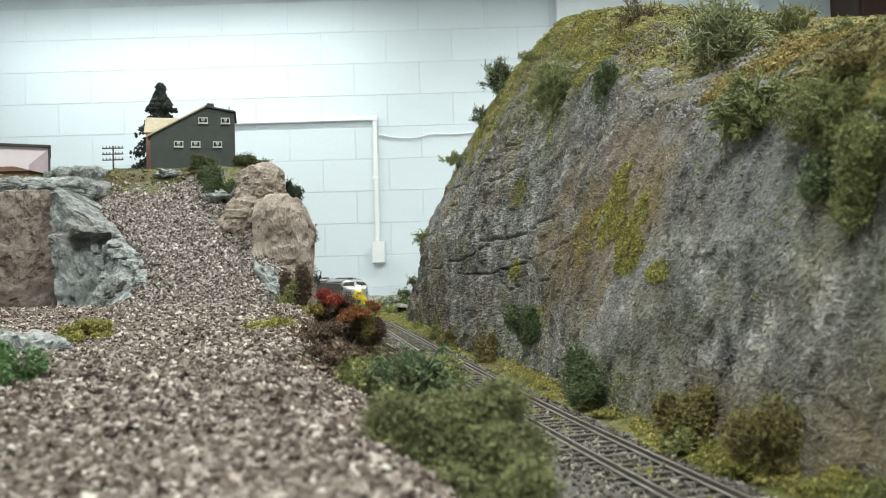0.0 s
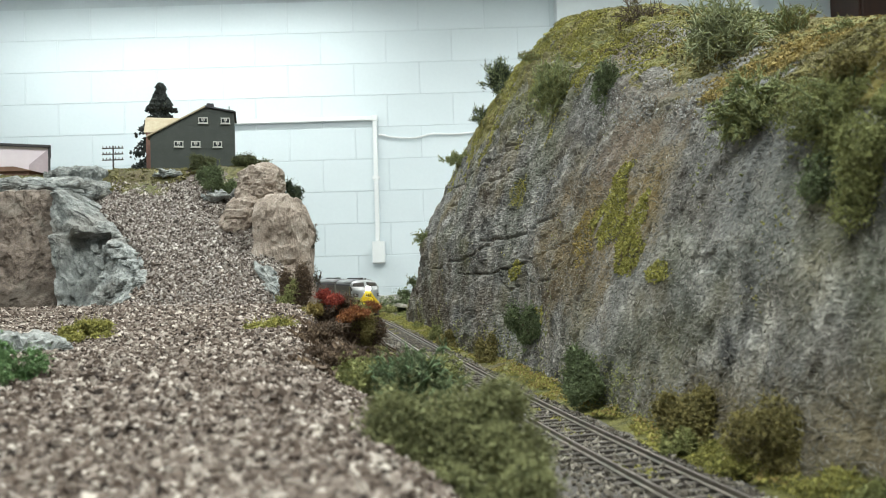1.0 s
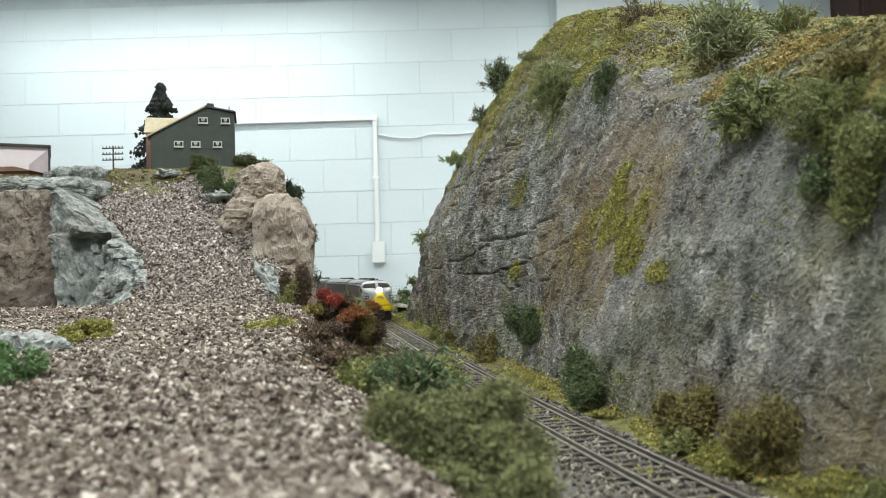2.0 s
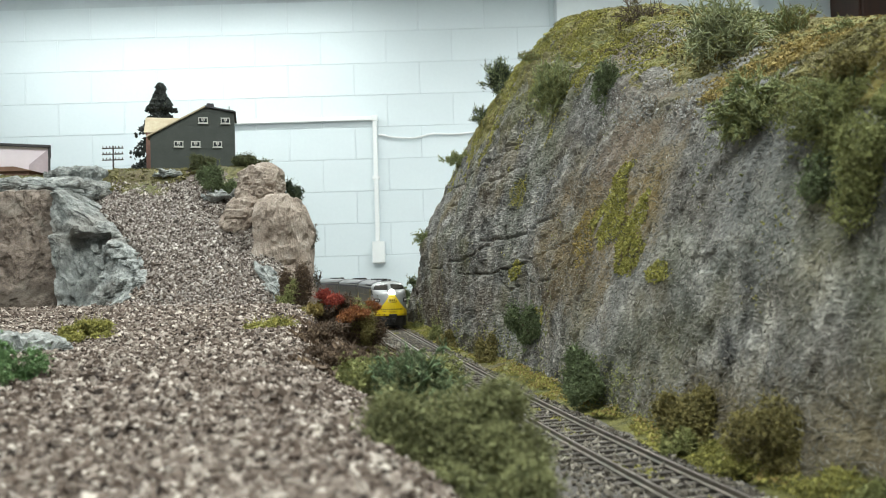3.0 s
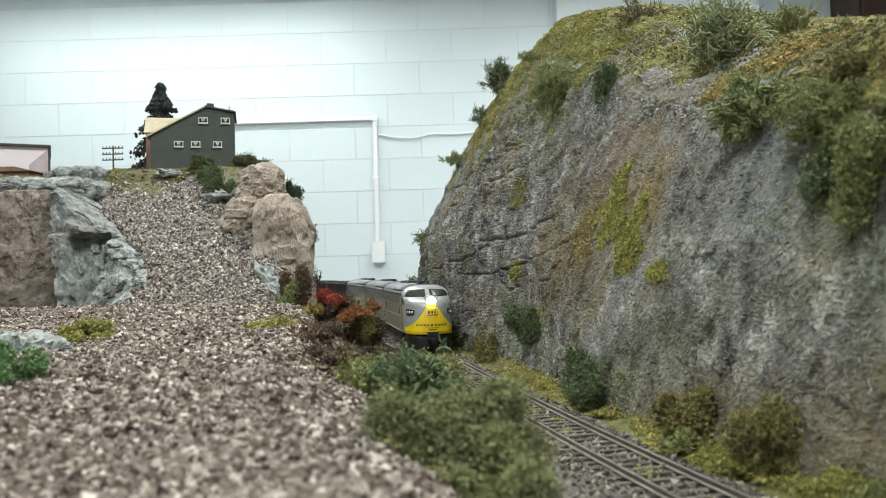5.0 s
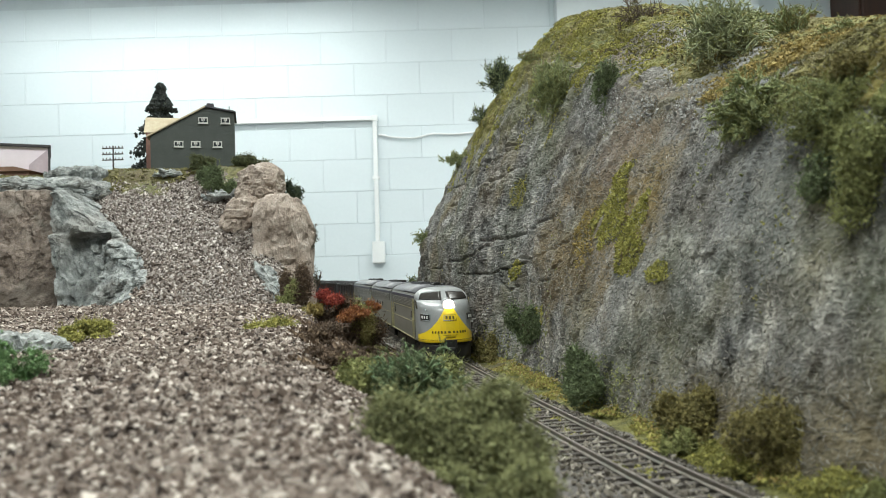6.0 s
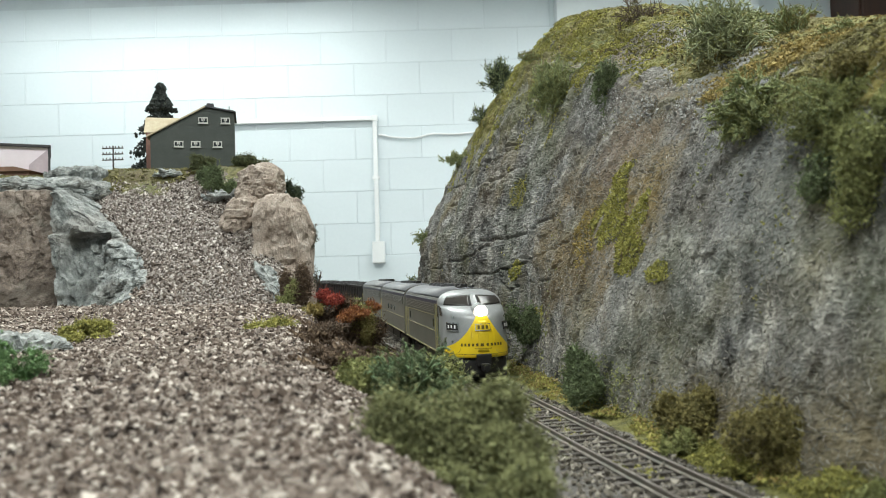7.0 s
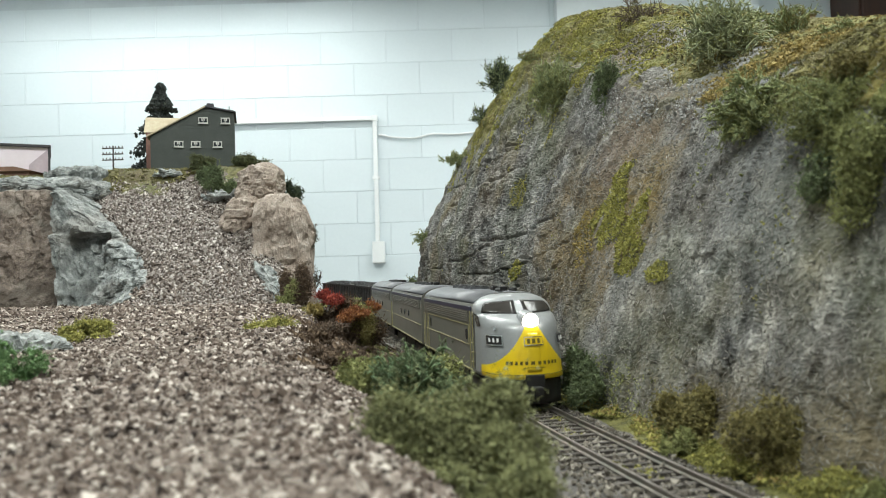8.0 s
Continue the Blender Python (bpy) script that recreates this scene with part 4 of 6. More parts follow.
cliff_cover("moss along the cliff's foot", 12000, M_OLIVE, 0.00035, 0.2, 1.3, 0.0, 0.1, 26, 0.0, 109, lambda y, p: 0.3 - 8 * p)
# hilltop turf on the left
HX, HY = np.meshgrid(np.arange(-0.75, -0.17, 0.006), np.arange(0.955, 1.3, 0.006), indexing="ij")
hp = np.stack([HX.ravel(), HY.ravel(), 0 * HX.ravel()], -1)
hz = ground_left(hp[:, 0], hp[:, 1]) + np.clip(0.004 * fbm(hp, 30, 3, 117) + 0.12 * (hp[:, 1] - 0.985), -0.004, 0.002) + 0.0008 * fbm(hp, 200, 2, 119) - 0.01 * smooth(0.12, 0.09, left_of_track(hp[:, 0], hp[:, 1]))
tagged(put("turf", mesh_from("turf", np.stack([hp[:, 0], hp[:, 1], hz], -1), grid_faces(*HX.shape)), M_HILL), "mixed ground cover on the hilltop round the house", "turf", kind="stuff")
n = 16000
hx, hy = rng.uniform(-0.62, -0.18, n), rng.uniform(0.965, 1.22, n)
ok = (left_of_track(hx, hy) > 0.09) & (fbm(np.stack([hx, hy, 0 * hx], -1), 26, 3, 113) + 14 * (hy - 0.985) > 0)
hx, hy = hx[ok], hy[ok]
crumbs("turf", "dull green turf on the hilltop round the house", np.stack([hx, hy, ground_left(hx, hy) + 0.001], -1), np.clip(rng.lognormal(math.log(0.0015), 0.3, len(hx)), 0.0007, 0.003), M_SOIL)


def lumps(count, size, seed, lobes=7):
    """Places inside a lumpy crown of half-sizes size, most of them near its skin."""
    r = np.random.default_rng(seed)
    c = r.normal(size=(lobes, 3))
    c /= np.linalg.norm(c, axis=1)[:, None]
    c *= r.uniform(0.3, 1.0, (lobes, 1))
    c[:, 2] = np.abs(c[:, 2]) * 0.9
    rad = r.uniform(0.17, 0.42, lobes)
    k = r.integers(0, lobes, count)
    d = r.normal(size=(count, 3))
    d /= np.linalg.norm(d, axis=1)[:, None]
    q = c[k] + d * (rad[k] * (1 - 0.55 * r.uniform(0, 1, count) ** 2.2))[:, None]
    q += 0.10 * r.normal(size=q.shape) * (r.uniform(0, 1, (count, 1)) < 0.25)
    return q * np.array(size)


def fuzz(places, length, radius, seed):
    """Short curly fibres that start at the given places."""
    r = np.random.default_rng(seed)
    n, k = len(places), 4
    d = np.cumsum(r.normal(0, 1.1, (n, k, 3)), 1) + r.normal(0, 1, (n, 1, 3))
    d /= np.linalg.norm(d, axis=2)[..., None]
    path = np.asarray(places)[:, None] + np.cumsum(d * (length * r.uniform(0.5, 1.2, (n, 1, 1)) / (k - 1)), 1)
    return tubes(path, radius * r.uniform(0.7, 1.3, (n, 1)) * np.array([0.8, 1.15, 1.0, 0.5])[None], 3)


fy, fp = 0.17 + 0.5 * rng.uniform(0, 1, 28000) ** 1.3, rng.uniform(0.01, 0.62, 28000)
fq, fn = cliff_surface(fy, fp)
v, f = fuzz(fq + fn * 0.0001, 0.0028, 0.00013, 139)
tagged(put("fibre_cover", mesh_from("fibre_cover", v, f), M_FLECK), "fine pale fibres stuck to the rock face", "fibres", kind="stuff")


def bush(name, label, m, at, size, count, crumb, seed, category="bush", lobes=7, stems=10, base=TET, group=""):
    e = thing(name, label, category, pose(*at), group)
    count, lobes = int(count * 1.9), int(lobes * 1.7)
    places = lumps(count, size, seed, lobes)
    v, f = scatter(places, np.clip(rng.lognormal(math.log(crumb * 0.4), 0.4, count), crumb * 0.2, crumb * 1.1), base, 0.6, 0.4)
    put("foliage", mesh_from("foliage", v, f), m, e)
    v, f = fuzz(lumps(count // 4, np.array(size) * 1.03, seed, lobes), crumb * 3.6, crumb * 0.15, seed)
    put("fibre_work", mesh_from("fibre_work", v, f), m, e)
    r = np.random.default_rng(seed + 1)
    tips = lumps(stems, np.array(size) * 0.9, seed)
    t = np.linspace(0, 1, 5)
    paths = np.array([0, 0, -0.002])[None, None] * (1 - t)[None, :, None] + tips[:, None] * t[None, :, None] + r.normal(0, 0.06, (stems, 5, 3)) * np.array(size) * np.sin(t * np.pi)[None, :, None]
    v, f = tubes(paths, np.linspace(0.0008, 0.0003, 5)[None].repeat(stems, 0) * max(size) / 0.03, 4)
    put("stem_work", mesh_from("stem_work", v, f), M_TWIG, e)
    return e


def lichen(name, label, m, at, size, strands, radius, seed, drop=0.0, category="bush", leaf=None, crumbs_n=0):
    """A wiry bush of branching strands."""
    r = np.random.default_rng(seed)
    size = np.array(size) * 0.82
    strands, radius = int(strands * 1.25), radius * 0.72
    e = thing(name, label, category, pose(*at))
    k = 6

    def shoots(start, way, length, bend):
        step = np.cumsum(r.normal(0, bend, (len(start), k, 3)), 1) + way[:, None]
        step /= np.linalg.norm(step, axis=2)[..., None]
        return start[:, None] + np.cumsum(np.concatenate([np.zeros((len(start), 1, 3)), step[:, 1:]], 1) * length / (k - 1), 1), step

    def forks(path, way, count, length, spread):
        src, knot = r.integers(0, len(path), count), r.integers(1, k, count)
        return shoots(path[src, knot], way[src, knot] + r.normal(0, spread, (count, 3)), length * r.uniform(0.6, 1.3, (count, 1, 1)), 0.3)

    # limbs leave a low, wide base; forks and finer forks fill the crown
    d = r.normal(size=(strands, 3))
    d[:, 2] = np.abs(d[:, 2]) * 0.9 - drop
    d /= np.linalg.norm(d, axis=1)[:, None]
    start = r.normal(0, 0.2, (strands, 3)) + 0.15 * d
    limb, limb_way = shoots(start, d, r.uniform(0.35, 0.75, (strands, 1, 1)), 0.22)
    fork, fork_way = forks(limb, limb_way, strands * 4, 0.26, 0.75)
    tip, tip_way = forks(fork, fork_way, strands * 9, 0.13, 0.8)
    allp = np.concatenate([limb, fork, tip]) * size
    rad = np.concatenate([np.full((len(limb), 1), radius), np.full((len(fork), 1), radius * 0.75), np.full((len(tip), 1), radius * 0.6)]) * np.linspace(1.1, 0.6, k)[None]
    v, f = tubes(allp, rad, 4)
    put("branch_work", mesh_from("branch_work", v, f, True), m, e)
    if leaf is not None:
        crumbs_n = int(crumbs_n * 2.2)
        pts = allp[r.integers(0, len(allp), crumbs_n), r.integers(2, k, crumbs_n)] + r.normal(0, radius * 1.4, (crumbs_n, 3))
        v, f = fuzz(pts, radius * 4.5, radius * 0.42, seed + 3)
        put("foliage", mesh_from("foliage", v, f), leaf, e)
    return e
# ---- planting: near bank ----
bush("bush", "large sage-green clump foliage bush on the gravel edge", M_SAGE, (-0.003, 0.178, 0.0145), (0.0235, 0.019, 0.026), 20000, 0.0006, 201, lobes=12)
bush("bush", "olive clump foliage bush low on the bank", M_SAGE, (0.006, 0.155, 0.006), (0.017, 0.013, 0.017), 8000, 0.0008, 203)
lichen("bush", "dark green wiry bush with pale twigs on the bank", M_JADE, (-0.012, 0.262, 0.018), (0.0175, 0.013, 0.0215), 95, 0.0008, 205, 0.25, leaf=M_GREEN, crumbs_n=1680)
bush("bush", "sage-green bush behind the gravel edge", M_OLIVE, (-0.020, 0.270, 0.014), (0.017, 0.012, 0.022), 4000, 0.0009, 207)
bush("bush", "low brown growth over the bank beside the track", M_RUST, (-0.036, 0.40, 0.006), (0.022, 0.026, 0.0135), 4200, 0.001, 229, lobes=9)
bush("bush", "olive clump on the bank behind the wiry bush", M_OLIVE, (-0.010, 0.335, 0.006), (0.019, 0.018, 0.021), 4200, 0.0009, 230, lobes=9)
bush("bush", "bright green clump foliage in the gravel", M_BRIGHT, (-0.138, 0.238, 0.028), (0.012, 0.012, 0.018), 3600, 0.0007, 209)
bush("bush", "low yellow-green moss clump in the gravel", M_TURF, (-0.187, 0.40, 0.029), (0.014, 0.02, 0.010), 3000, 0.0009, 211, stems=3)
bush("bush", "low yellow-green moss clump by the gravel edge", M_TURF, (-0.103, 0.45, 0.028), (0.014, 0.025, 0.008), 2000, 0.0012, 213, stems=3)
bush("bush", "low brown clump on the gravel edge", M_RUST, (-0.046, 0.32, 0.026), (0.014, 0.014, 0.006), 1600, 0.001, 215, stems=4)
bush("bush", "low brown clump beside the autumn bushes", M_RUST, (-0.073, 0.42, 0.026), (0.02, 0.016, 0.008), 2000, 0.0011, 216, stems=4)
bush("bush", "dark olive bush at the tan rock's foot", M_RUST, (-0.150, 0.775, 0.004), (0.021, 0.018, 0.056), 8000, 0.0013, 217)
bush("bush", "olive sprigs over the bush at the tan rock's foot", M_OLIVE, (-0.158, 0.765, 0.022), (0.014, 0.012, 0.034), 3000, 0.0012, 216)
bush("bush", "dark brown bush below the tan rock", M_BRONZE, (-0.125, 0.70, 0.014), (0.015, 0.022, 0.016), 2200, 0.0013, 218)
bush("bush", "dark autumn bush with rust-brown foliage", M_RUST, (-0.076, 0.606, 0.012), (0.026, 0.016, 0.031), 7000, 0.0011, 219)
bush("bush", "dark rust-green autumn bush close to the track", M_BRONZE, (-0.066, 0.598, 0.012), (0.014, 0.01, 0.026), 3600, 0.0012, 220)
bush("bush", "scarlet autumn bush beside the track", M_RED, (-0.089, 0.590, 0.039), (0.0115, 0.008, 0.0095), 1500, 0.001, 221, stems=5)
bush("bush", "dark green autumn bush beside the track", M_OLIVE, (-0.069, 0.606, 0.029), (0.015, 0.01, 0.0095), 2200, 0.0012, 223, stems=5)
bush("bush", "orange autumn bush beside the track", M_ORANGE, (-0.066, 0.588, 0.027), (0.014, 0.009, 0.008), 1000, 0.0011, 225, stems=5)
bush("bush", "small orange-red autumn bush", M_ORANGE, (-0.075, 0.580, 0.025), (0.007, 0.007, 0.006), 500, 0.0011, 226, stems=4)
bush("bush", "small golden autumn bush", M_STRAW, (-0.099, 0.59, 0.031), (0.007, 0.007, 0.008), 500, 0.0011, 227, stems=4)
bush("bush", "rust autumn bush on the bank", M_ORANGE, (-0.058, 0.600, 0.033), (0.007, 0.006, 0.0055), 450, 0.0011, 228, stems=4)
# ---- planting: foot of the cliff ----
bush("bush", "dark green bush at the cliff's foot", M_GREEN, (0.0600, 0.352, 0.004), (0.0125, 0.011, 0.0175), 4200, 0.0009, 231, group="bushes at the cliff's foot")
bush("bush", "olive-brown bush at the cliff's foot", M_BRONZE, (0.0855, 0.270, 0.002), (0.0135, 0.010, 0.0195), 6200, 0.0008, 233, lobes=10, group="bushes at the cliff's foot")
bush("bush", "olive bush at the cliff's foot", M_OLIVE, (0.0785, 0.266, -0.003), (0.008, 0.009, 0.010), 2400, 0.0008, 234, group="bushes at the cliff's foot")
bush("bush", "bronze-green bush at the cliff's foot", M_BRONZE, (0.0990, 0.228, 0.001), (0.0155, 0.010, 0.0175), 6600, 0.00075, 235, lobes=10, group="bushes at the cliff's foot")
bush("bush", "low mossy bush at the cliff's foot", M_TURF, (0.0905, 0.240, -0.003), (0.014, 0.014, 0.008), 2400, 0.0007, 237, group="bushes at the cliff's foot")
bush("bush", "olive bush close to the rails", M_OLIVE, (0.1075, 0.196, -0.002), (0.0125, 0.010, 0.012), 3800, 0.0007, 239, lobes=9, group="bushes at the cliff's foot")
bush("bush", "low mossy bush close to the rails", M_TURF, (0.1040, 0.200, -0.003), (0.016, 0.014, 0.0085), 2600, 0.0007, 240, group="bushes at the cliff's foot")
bush("bush", "green bush clinging to the cliff", M_GREEN, (0.0515, 0.465, 0.019), (0.0145, 0.009, 0.026), 4600, 0.001, 241)
bush("bush", "bronze bush at the cliff's foot", M_BRONZE, (0.028, 0.528, -0.003), (0.0085, 0.009, 0.018), 2000, 0.001, 243, group="bushes at the cliff's foot")
bush("bush", "dark bronze bush at the cliff's foot", M_BRONZE, (0.003, 0.63, -0.003), (0.0095, 0.009, 0.0135), 1800, 0.001, 245, group="bushes at the cliff's foot")
bush("bush", "small olive bush at the cliff's foot", M_OLIVE, (-0.008, 0.70, -0.003), (0.009, 0.01, 0.012), 1500, 0.0011, 246, group="bushes at the cliff's foot")
for k, (bx_, by_, bw) in enumerate(((-0.037, 0.85, 0.009), (-0.05, 0.93, 0.011), (-0.072, 1.02, 0.014), (-0.098, 1.13, 0.02), (-0.125, 1.2, 0.02))):
    bush("bush", "low green bush beyond the cliff", M_OLIVE, (bx_ + 0.012, by_, -0.005), (bw, bw, bw * 0.75), 1300, 0.0013, 251 + k, stems=4, group="bushes at the cliff's foot")
bush("bush", "dark olive thicket far along the line", M_GREEN, (-0.05, 1.32, -0.008), (0.06, 0.03, 0.036), 4200, 0.002, 257, lobes=12)
bush("bush", "dark olive thicket beside the far track", M_GREEN, (0.03, 1.36, -0.008), (0.06, 0.03, 0.03), 3600, 0.002, 258, lobes=12)
# ---- planting: cliff face and rim ----
lichen("bush", "small leafy shrub on the cliff's far edge", M_LICHEN_DARK, (-0.020, 0.865, 0.092), (0.019, 0.012, 0.022), 34, 0.0007, 261, leaf=M_OLIVE, crumbs_n=257)
lichen("bush", "small dark shrub low on the cliff's far edge", M_LICHEN_DARK, (-0.036, 0.915, 0.045), (0.011, 0.01, 0.014), 24, 0.0007, 263, leaf=M_DARKGREEN, crumbs_n=200)
lichen("bush", "dark green shrub standing on the cliff's shoulder", M_LICHEN_DARK, (0.066, 0.80, 0.254), (0.02, 0.018, 0.032), 45, 0.001, 265, leaf=M_DARKGREEN, crumbs_n=918)
lichen("bush", "dark shrub on the cliff's far edge", M_LICHEN_DARK, (0.048, 0.85, 0.228), (0.013, 0.012, 0.02), 28, 0.0009, 266, 0.3, leaf=M_DARKGREEN, crumbs_n=372)
lichen("bush", "small dry shrub on the cliff's far edge", M_LICHEN_DARK, (0.018, 0.85, 0.180), (0.02, 0.012, 0.02), 28, 0.0008, 267, leaf=M_OLIVE, crumbs_n=287)
lichen("bush", "tangled olive shrub hanging on the rock face", M_LICHEN_DARK, (0.080, 0.535, 0.184), (0.020, 0.015, 0.036), 75, 0.0008, 269, 0.5, leaf=M_OLIVE, crumbs_n=1206)
lichen("bush", "dark green shrub hanging on the rock face", M_GREEN, (0.0985, 0.445, 0.168), (0.012, 0.010, 0.021), 60, 0.0006, 271, 0.5, leaf=M_GREEN, crumbs_n=802)
lichen("bush", "dry brown shrub on the cliff's top", M_TWIG, (0.148, 0.545, 0.228), (0.03, 0.02, 0.03), 90, 0.0006, 273, leaf=M_BRONZE, crumbs_n=861)
lichen("bush", "large pale wiry lichen shrub on the rim", M_LICHEN, (0.146, 0.385, 0.172), (0.027, 0.02, 0.034), 95, 0.0008, 275, 0.25, leaf=M_OLIVE, crumbs_n=515)
lichen("bush", "olive wiry shrub on the hilltop", M_LICHEN_DARK, (0.186, 0.40, 0.182), (0.018, 0.016, 0.02), 60, 0.0006, 276, 0.1, leaf=M_BRONZE, crumbs_n=574)
lichen("bush", "wiry green lichen shrub on the rock face", M_LICHEN_DARK, (0.117, 0.282, 0.116), (0.02, 0.016, 0.021), 95, 0.0007, 277, 0.45, leaf=M_OLIVE, crumbs_n=861)
bush("bush", "large dense olive shrub on the slope", M_OLIVE, (0.133, 0.243, 0.094), (0.023, 0.017, 0.024), 12000, 0.00065, 285, lobes=12)
bush("bush", "dense olive growth below the shrub", M_OLIVE, (0.127, 0.222, 0.076), (0.014, 0.012, 0.018), 5000, 0.00065, 287, lobes=9)
lichen("bush", "large dense green shrub on the slope", M_LICHEN_DARK, (0.131, 0.242, 0.104), (0.026, 0.02, 0.0245), 90, 0.0005, 279, 0.35, leaf=M_OLIVE, crumbs_n=2298)
lichen("bush", "dense green shrub low on the slope", M_LICHEN_DARK, (0.133, 0.225, 0.088), (0.015, 0.014, 0.018), 90, 0.0005, 281, 0.5, leaf=M_OLIVE, crumbs_n=1493)
bush("bush", "dense olive shrub at the slope's near end", M_OLIVE, (0.133, 0.212, 0.084), (0.021, 0.016, 0.026), 9000, 0.00065, 288, lobes=12)
bush("bush", "dark green growth under the large shrub", M_GREEN, (0.126, 0.235, 0.082), (0.017, 0.012, 0.016), 5000, 0.0007, 289, lobes=9)
for bx_, by_, bz_, bw, m_ in ((0.141, 0.238, 0.121, 0.014, M_BRONZE), (0.150, 0.262, 0.130, 0.013, M_SOIL), (0.134, 0.212, 0.104, 0.014, M_OLIVE), (0.165, 0.29, 0.142, 0.012, M_BRONZE)):
    bush("bush", "low brown-green growth on the slope's upper edge", m_, (bx_, by_, bz_), (bw, bw, bw * 0.6), 3600, 0.0006, int(bx_ * 4000), lobes=9)
lichen("bush", "dark olive shrub spreading along the slope", M_LICHEN_DARK, (0.172, 0.285, 0.136), (0.018, 0.016, 0.013), 60, 0.0005, 283, 0.2, leaf=M_BRONZE, crumbs_n=631)
for k, (px_, py_, pz_, w_) in enumerate(((0.078, 0.66, 0.248, 0.012), (0.105, 0.69, 0.272, 0.012), (0.2, 0.46, 0.196, 0.02), (0.215, 0.52, 0.216, 0.022), (0.186, 0.34, 0.166, 0.016), (0.165, 0.31, 0.152, 0.014))):
    lichen("bush", "low dry shrub among the hilltop turf", M_LICHEN_DARK, (px_, py_, pz_ - 0.006), (w_, w_, w_ * 0.7), 40, 0.0005, 291 + k, leaf=M_BRONZE, crumbs_n=344)
# ---- planting: left hilltop ----
bush("bush", "olive bush in front of the house", M_LEAF_DULL, (-0.316, 1.01, 0.203), (0.021, 0.012, 0.021), 2600, 0.0015, 301)
bush("bush", "green bush at the top of the talus", M_GREEN, (-0.283, 0.955, 0.170), (0.028, 0.014, 0.030), 3200, 0.0015, 303)
bush("bush", "olive bush beside the house", M_LEAF_DULL, (-0.257, 1.02, 0.203), (0.026, 0.014, 0.021), 2600, 0.0015, 305)
bush("bush", "dark shrub behind the tan rock", M_DARKGREEN, (-0.190, 0.955, 0.155), (0.016, 0.01, 0.028), 900, 0.0014, 307)
lichen("bush", "thin dry sprig on the tan rock's side", M_TWIG, (-0.148, 0.88, 0.1), (0.008, 0.008, 0.02), 12, 0.0005, 309, leaf=M_DARKGREEN, crumbs_n=133)
lichen("bush", "thin dry sprig at the tan rock's foot", M_TWIG, (-0.147, 0.87, 0.05), (0.01, 0.008, 0.024), 14, 0.0005, 311, leaf=M_DARKGREEN, crumbs_n=133)

# sticks beside the track
deb = thing("timber_debris", "dark broken timbers leaning beside the track", "timber", pose(-0.052, 0.62, -0.004))
part("stick", rods(((-0.012, 0.01, 0.012), (0.012, -0.006, 0.002), 0.0008), sides=6), M_TWIG, deb)
part("stick", rods(((-0.008, 0.0, 0.014), (0.010, -0.012, 0.001), 0.0007), sides=6), M_TWIG, deb)


def fir(at, height, radius, seed):
    e = thing("fir_tree", "dark model fir tree behind the house", "tree", pose(*at))
    r = np.random.default_rng(seed)
    part("trunk", rod(bmesh.new(), (0, 0, -0.01), (0, 0, height * 0.95), 0.0028, 0.0008, 8), M_POLE, e)
    n = 4200
    h = r.uniform(0.05, 1, n)
    tier = (h * 5.2) % 1.0
    rad = radius * (1.03 - h) ** 0.8 * (1.05 - 0.62 * tier)
    a = r.uniform(0, 2 * np.pi, n)
    rr = rad * r.uniform(0.25, 1, n) ** 0.6 * (1 + 0.16 * np.sin(a * 5 + h * 30))
    v, f = scatter(np.stack([rr * np.cos(a), rr * np.sin(a), h * height - rr * 0.2], -1), r.uniform(0.0016, 0.0034, n), OCT, 0.5, 0.3)
    put("needles", mesh_from("needles", v, f), M_FIR, e)


fir((-0.456, 1.245, 0.2), 0.178, 0.072, 5)


def wall_window(x, z, w, h, parent):
    """A small framed window on the gable wall (its face at y = 0)."""
    win = part("window", boxes((x - w / 2, x + w / 2, -0.0012, 0.0, z - h / 2, z + h / 2)), M_TRIM, parent, "cream window frame")
    for k in (-1, 1):
        part("pane", boxes((x + k * w * 0.22 - w * 0.19, x + k * w * 0.22 + w * 0.19, -0.0017, -0.0013, z - h * 0.32, z + h * 0.32)), M_PANE, win)
        part("curtain", boxes((x + k * w * 0.12 - w * 0.05, x + k * w * 0.12 + w * 0.05, -0.0021, -0.0018, z - h * 0.1, z + h * 0.32)), M_TRIM, win)
    part("sill", boxes((x - w * 0.56, x + w * 0.56, -0.0022, 0.0, z - h * 0.62, z - h * 0.51)), M_TRIM, win)


def prism(outline, y0, y1):
    """An upright slab whose outline in x and z is given."""
    bm = bmesh.new()
    a = [bm.verts.new((x, y0, z)) for x, z in outline]
    b = [bm.verts.new((x, y1, z)) for x, z in outline]
    bm.faces.new(a)
    bm.faces.new(b[::-1])
    for i in range(len(a)):
        j = (i + 1) % len(a)
        bm.faces.new((a[j], a[i], b[i], b[j]))
    bmesh.ops.recalc_face_normals(bm, faces=bm.faces)
    return bm


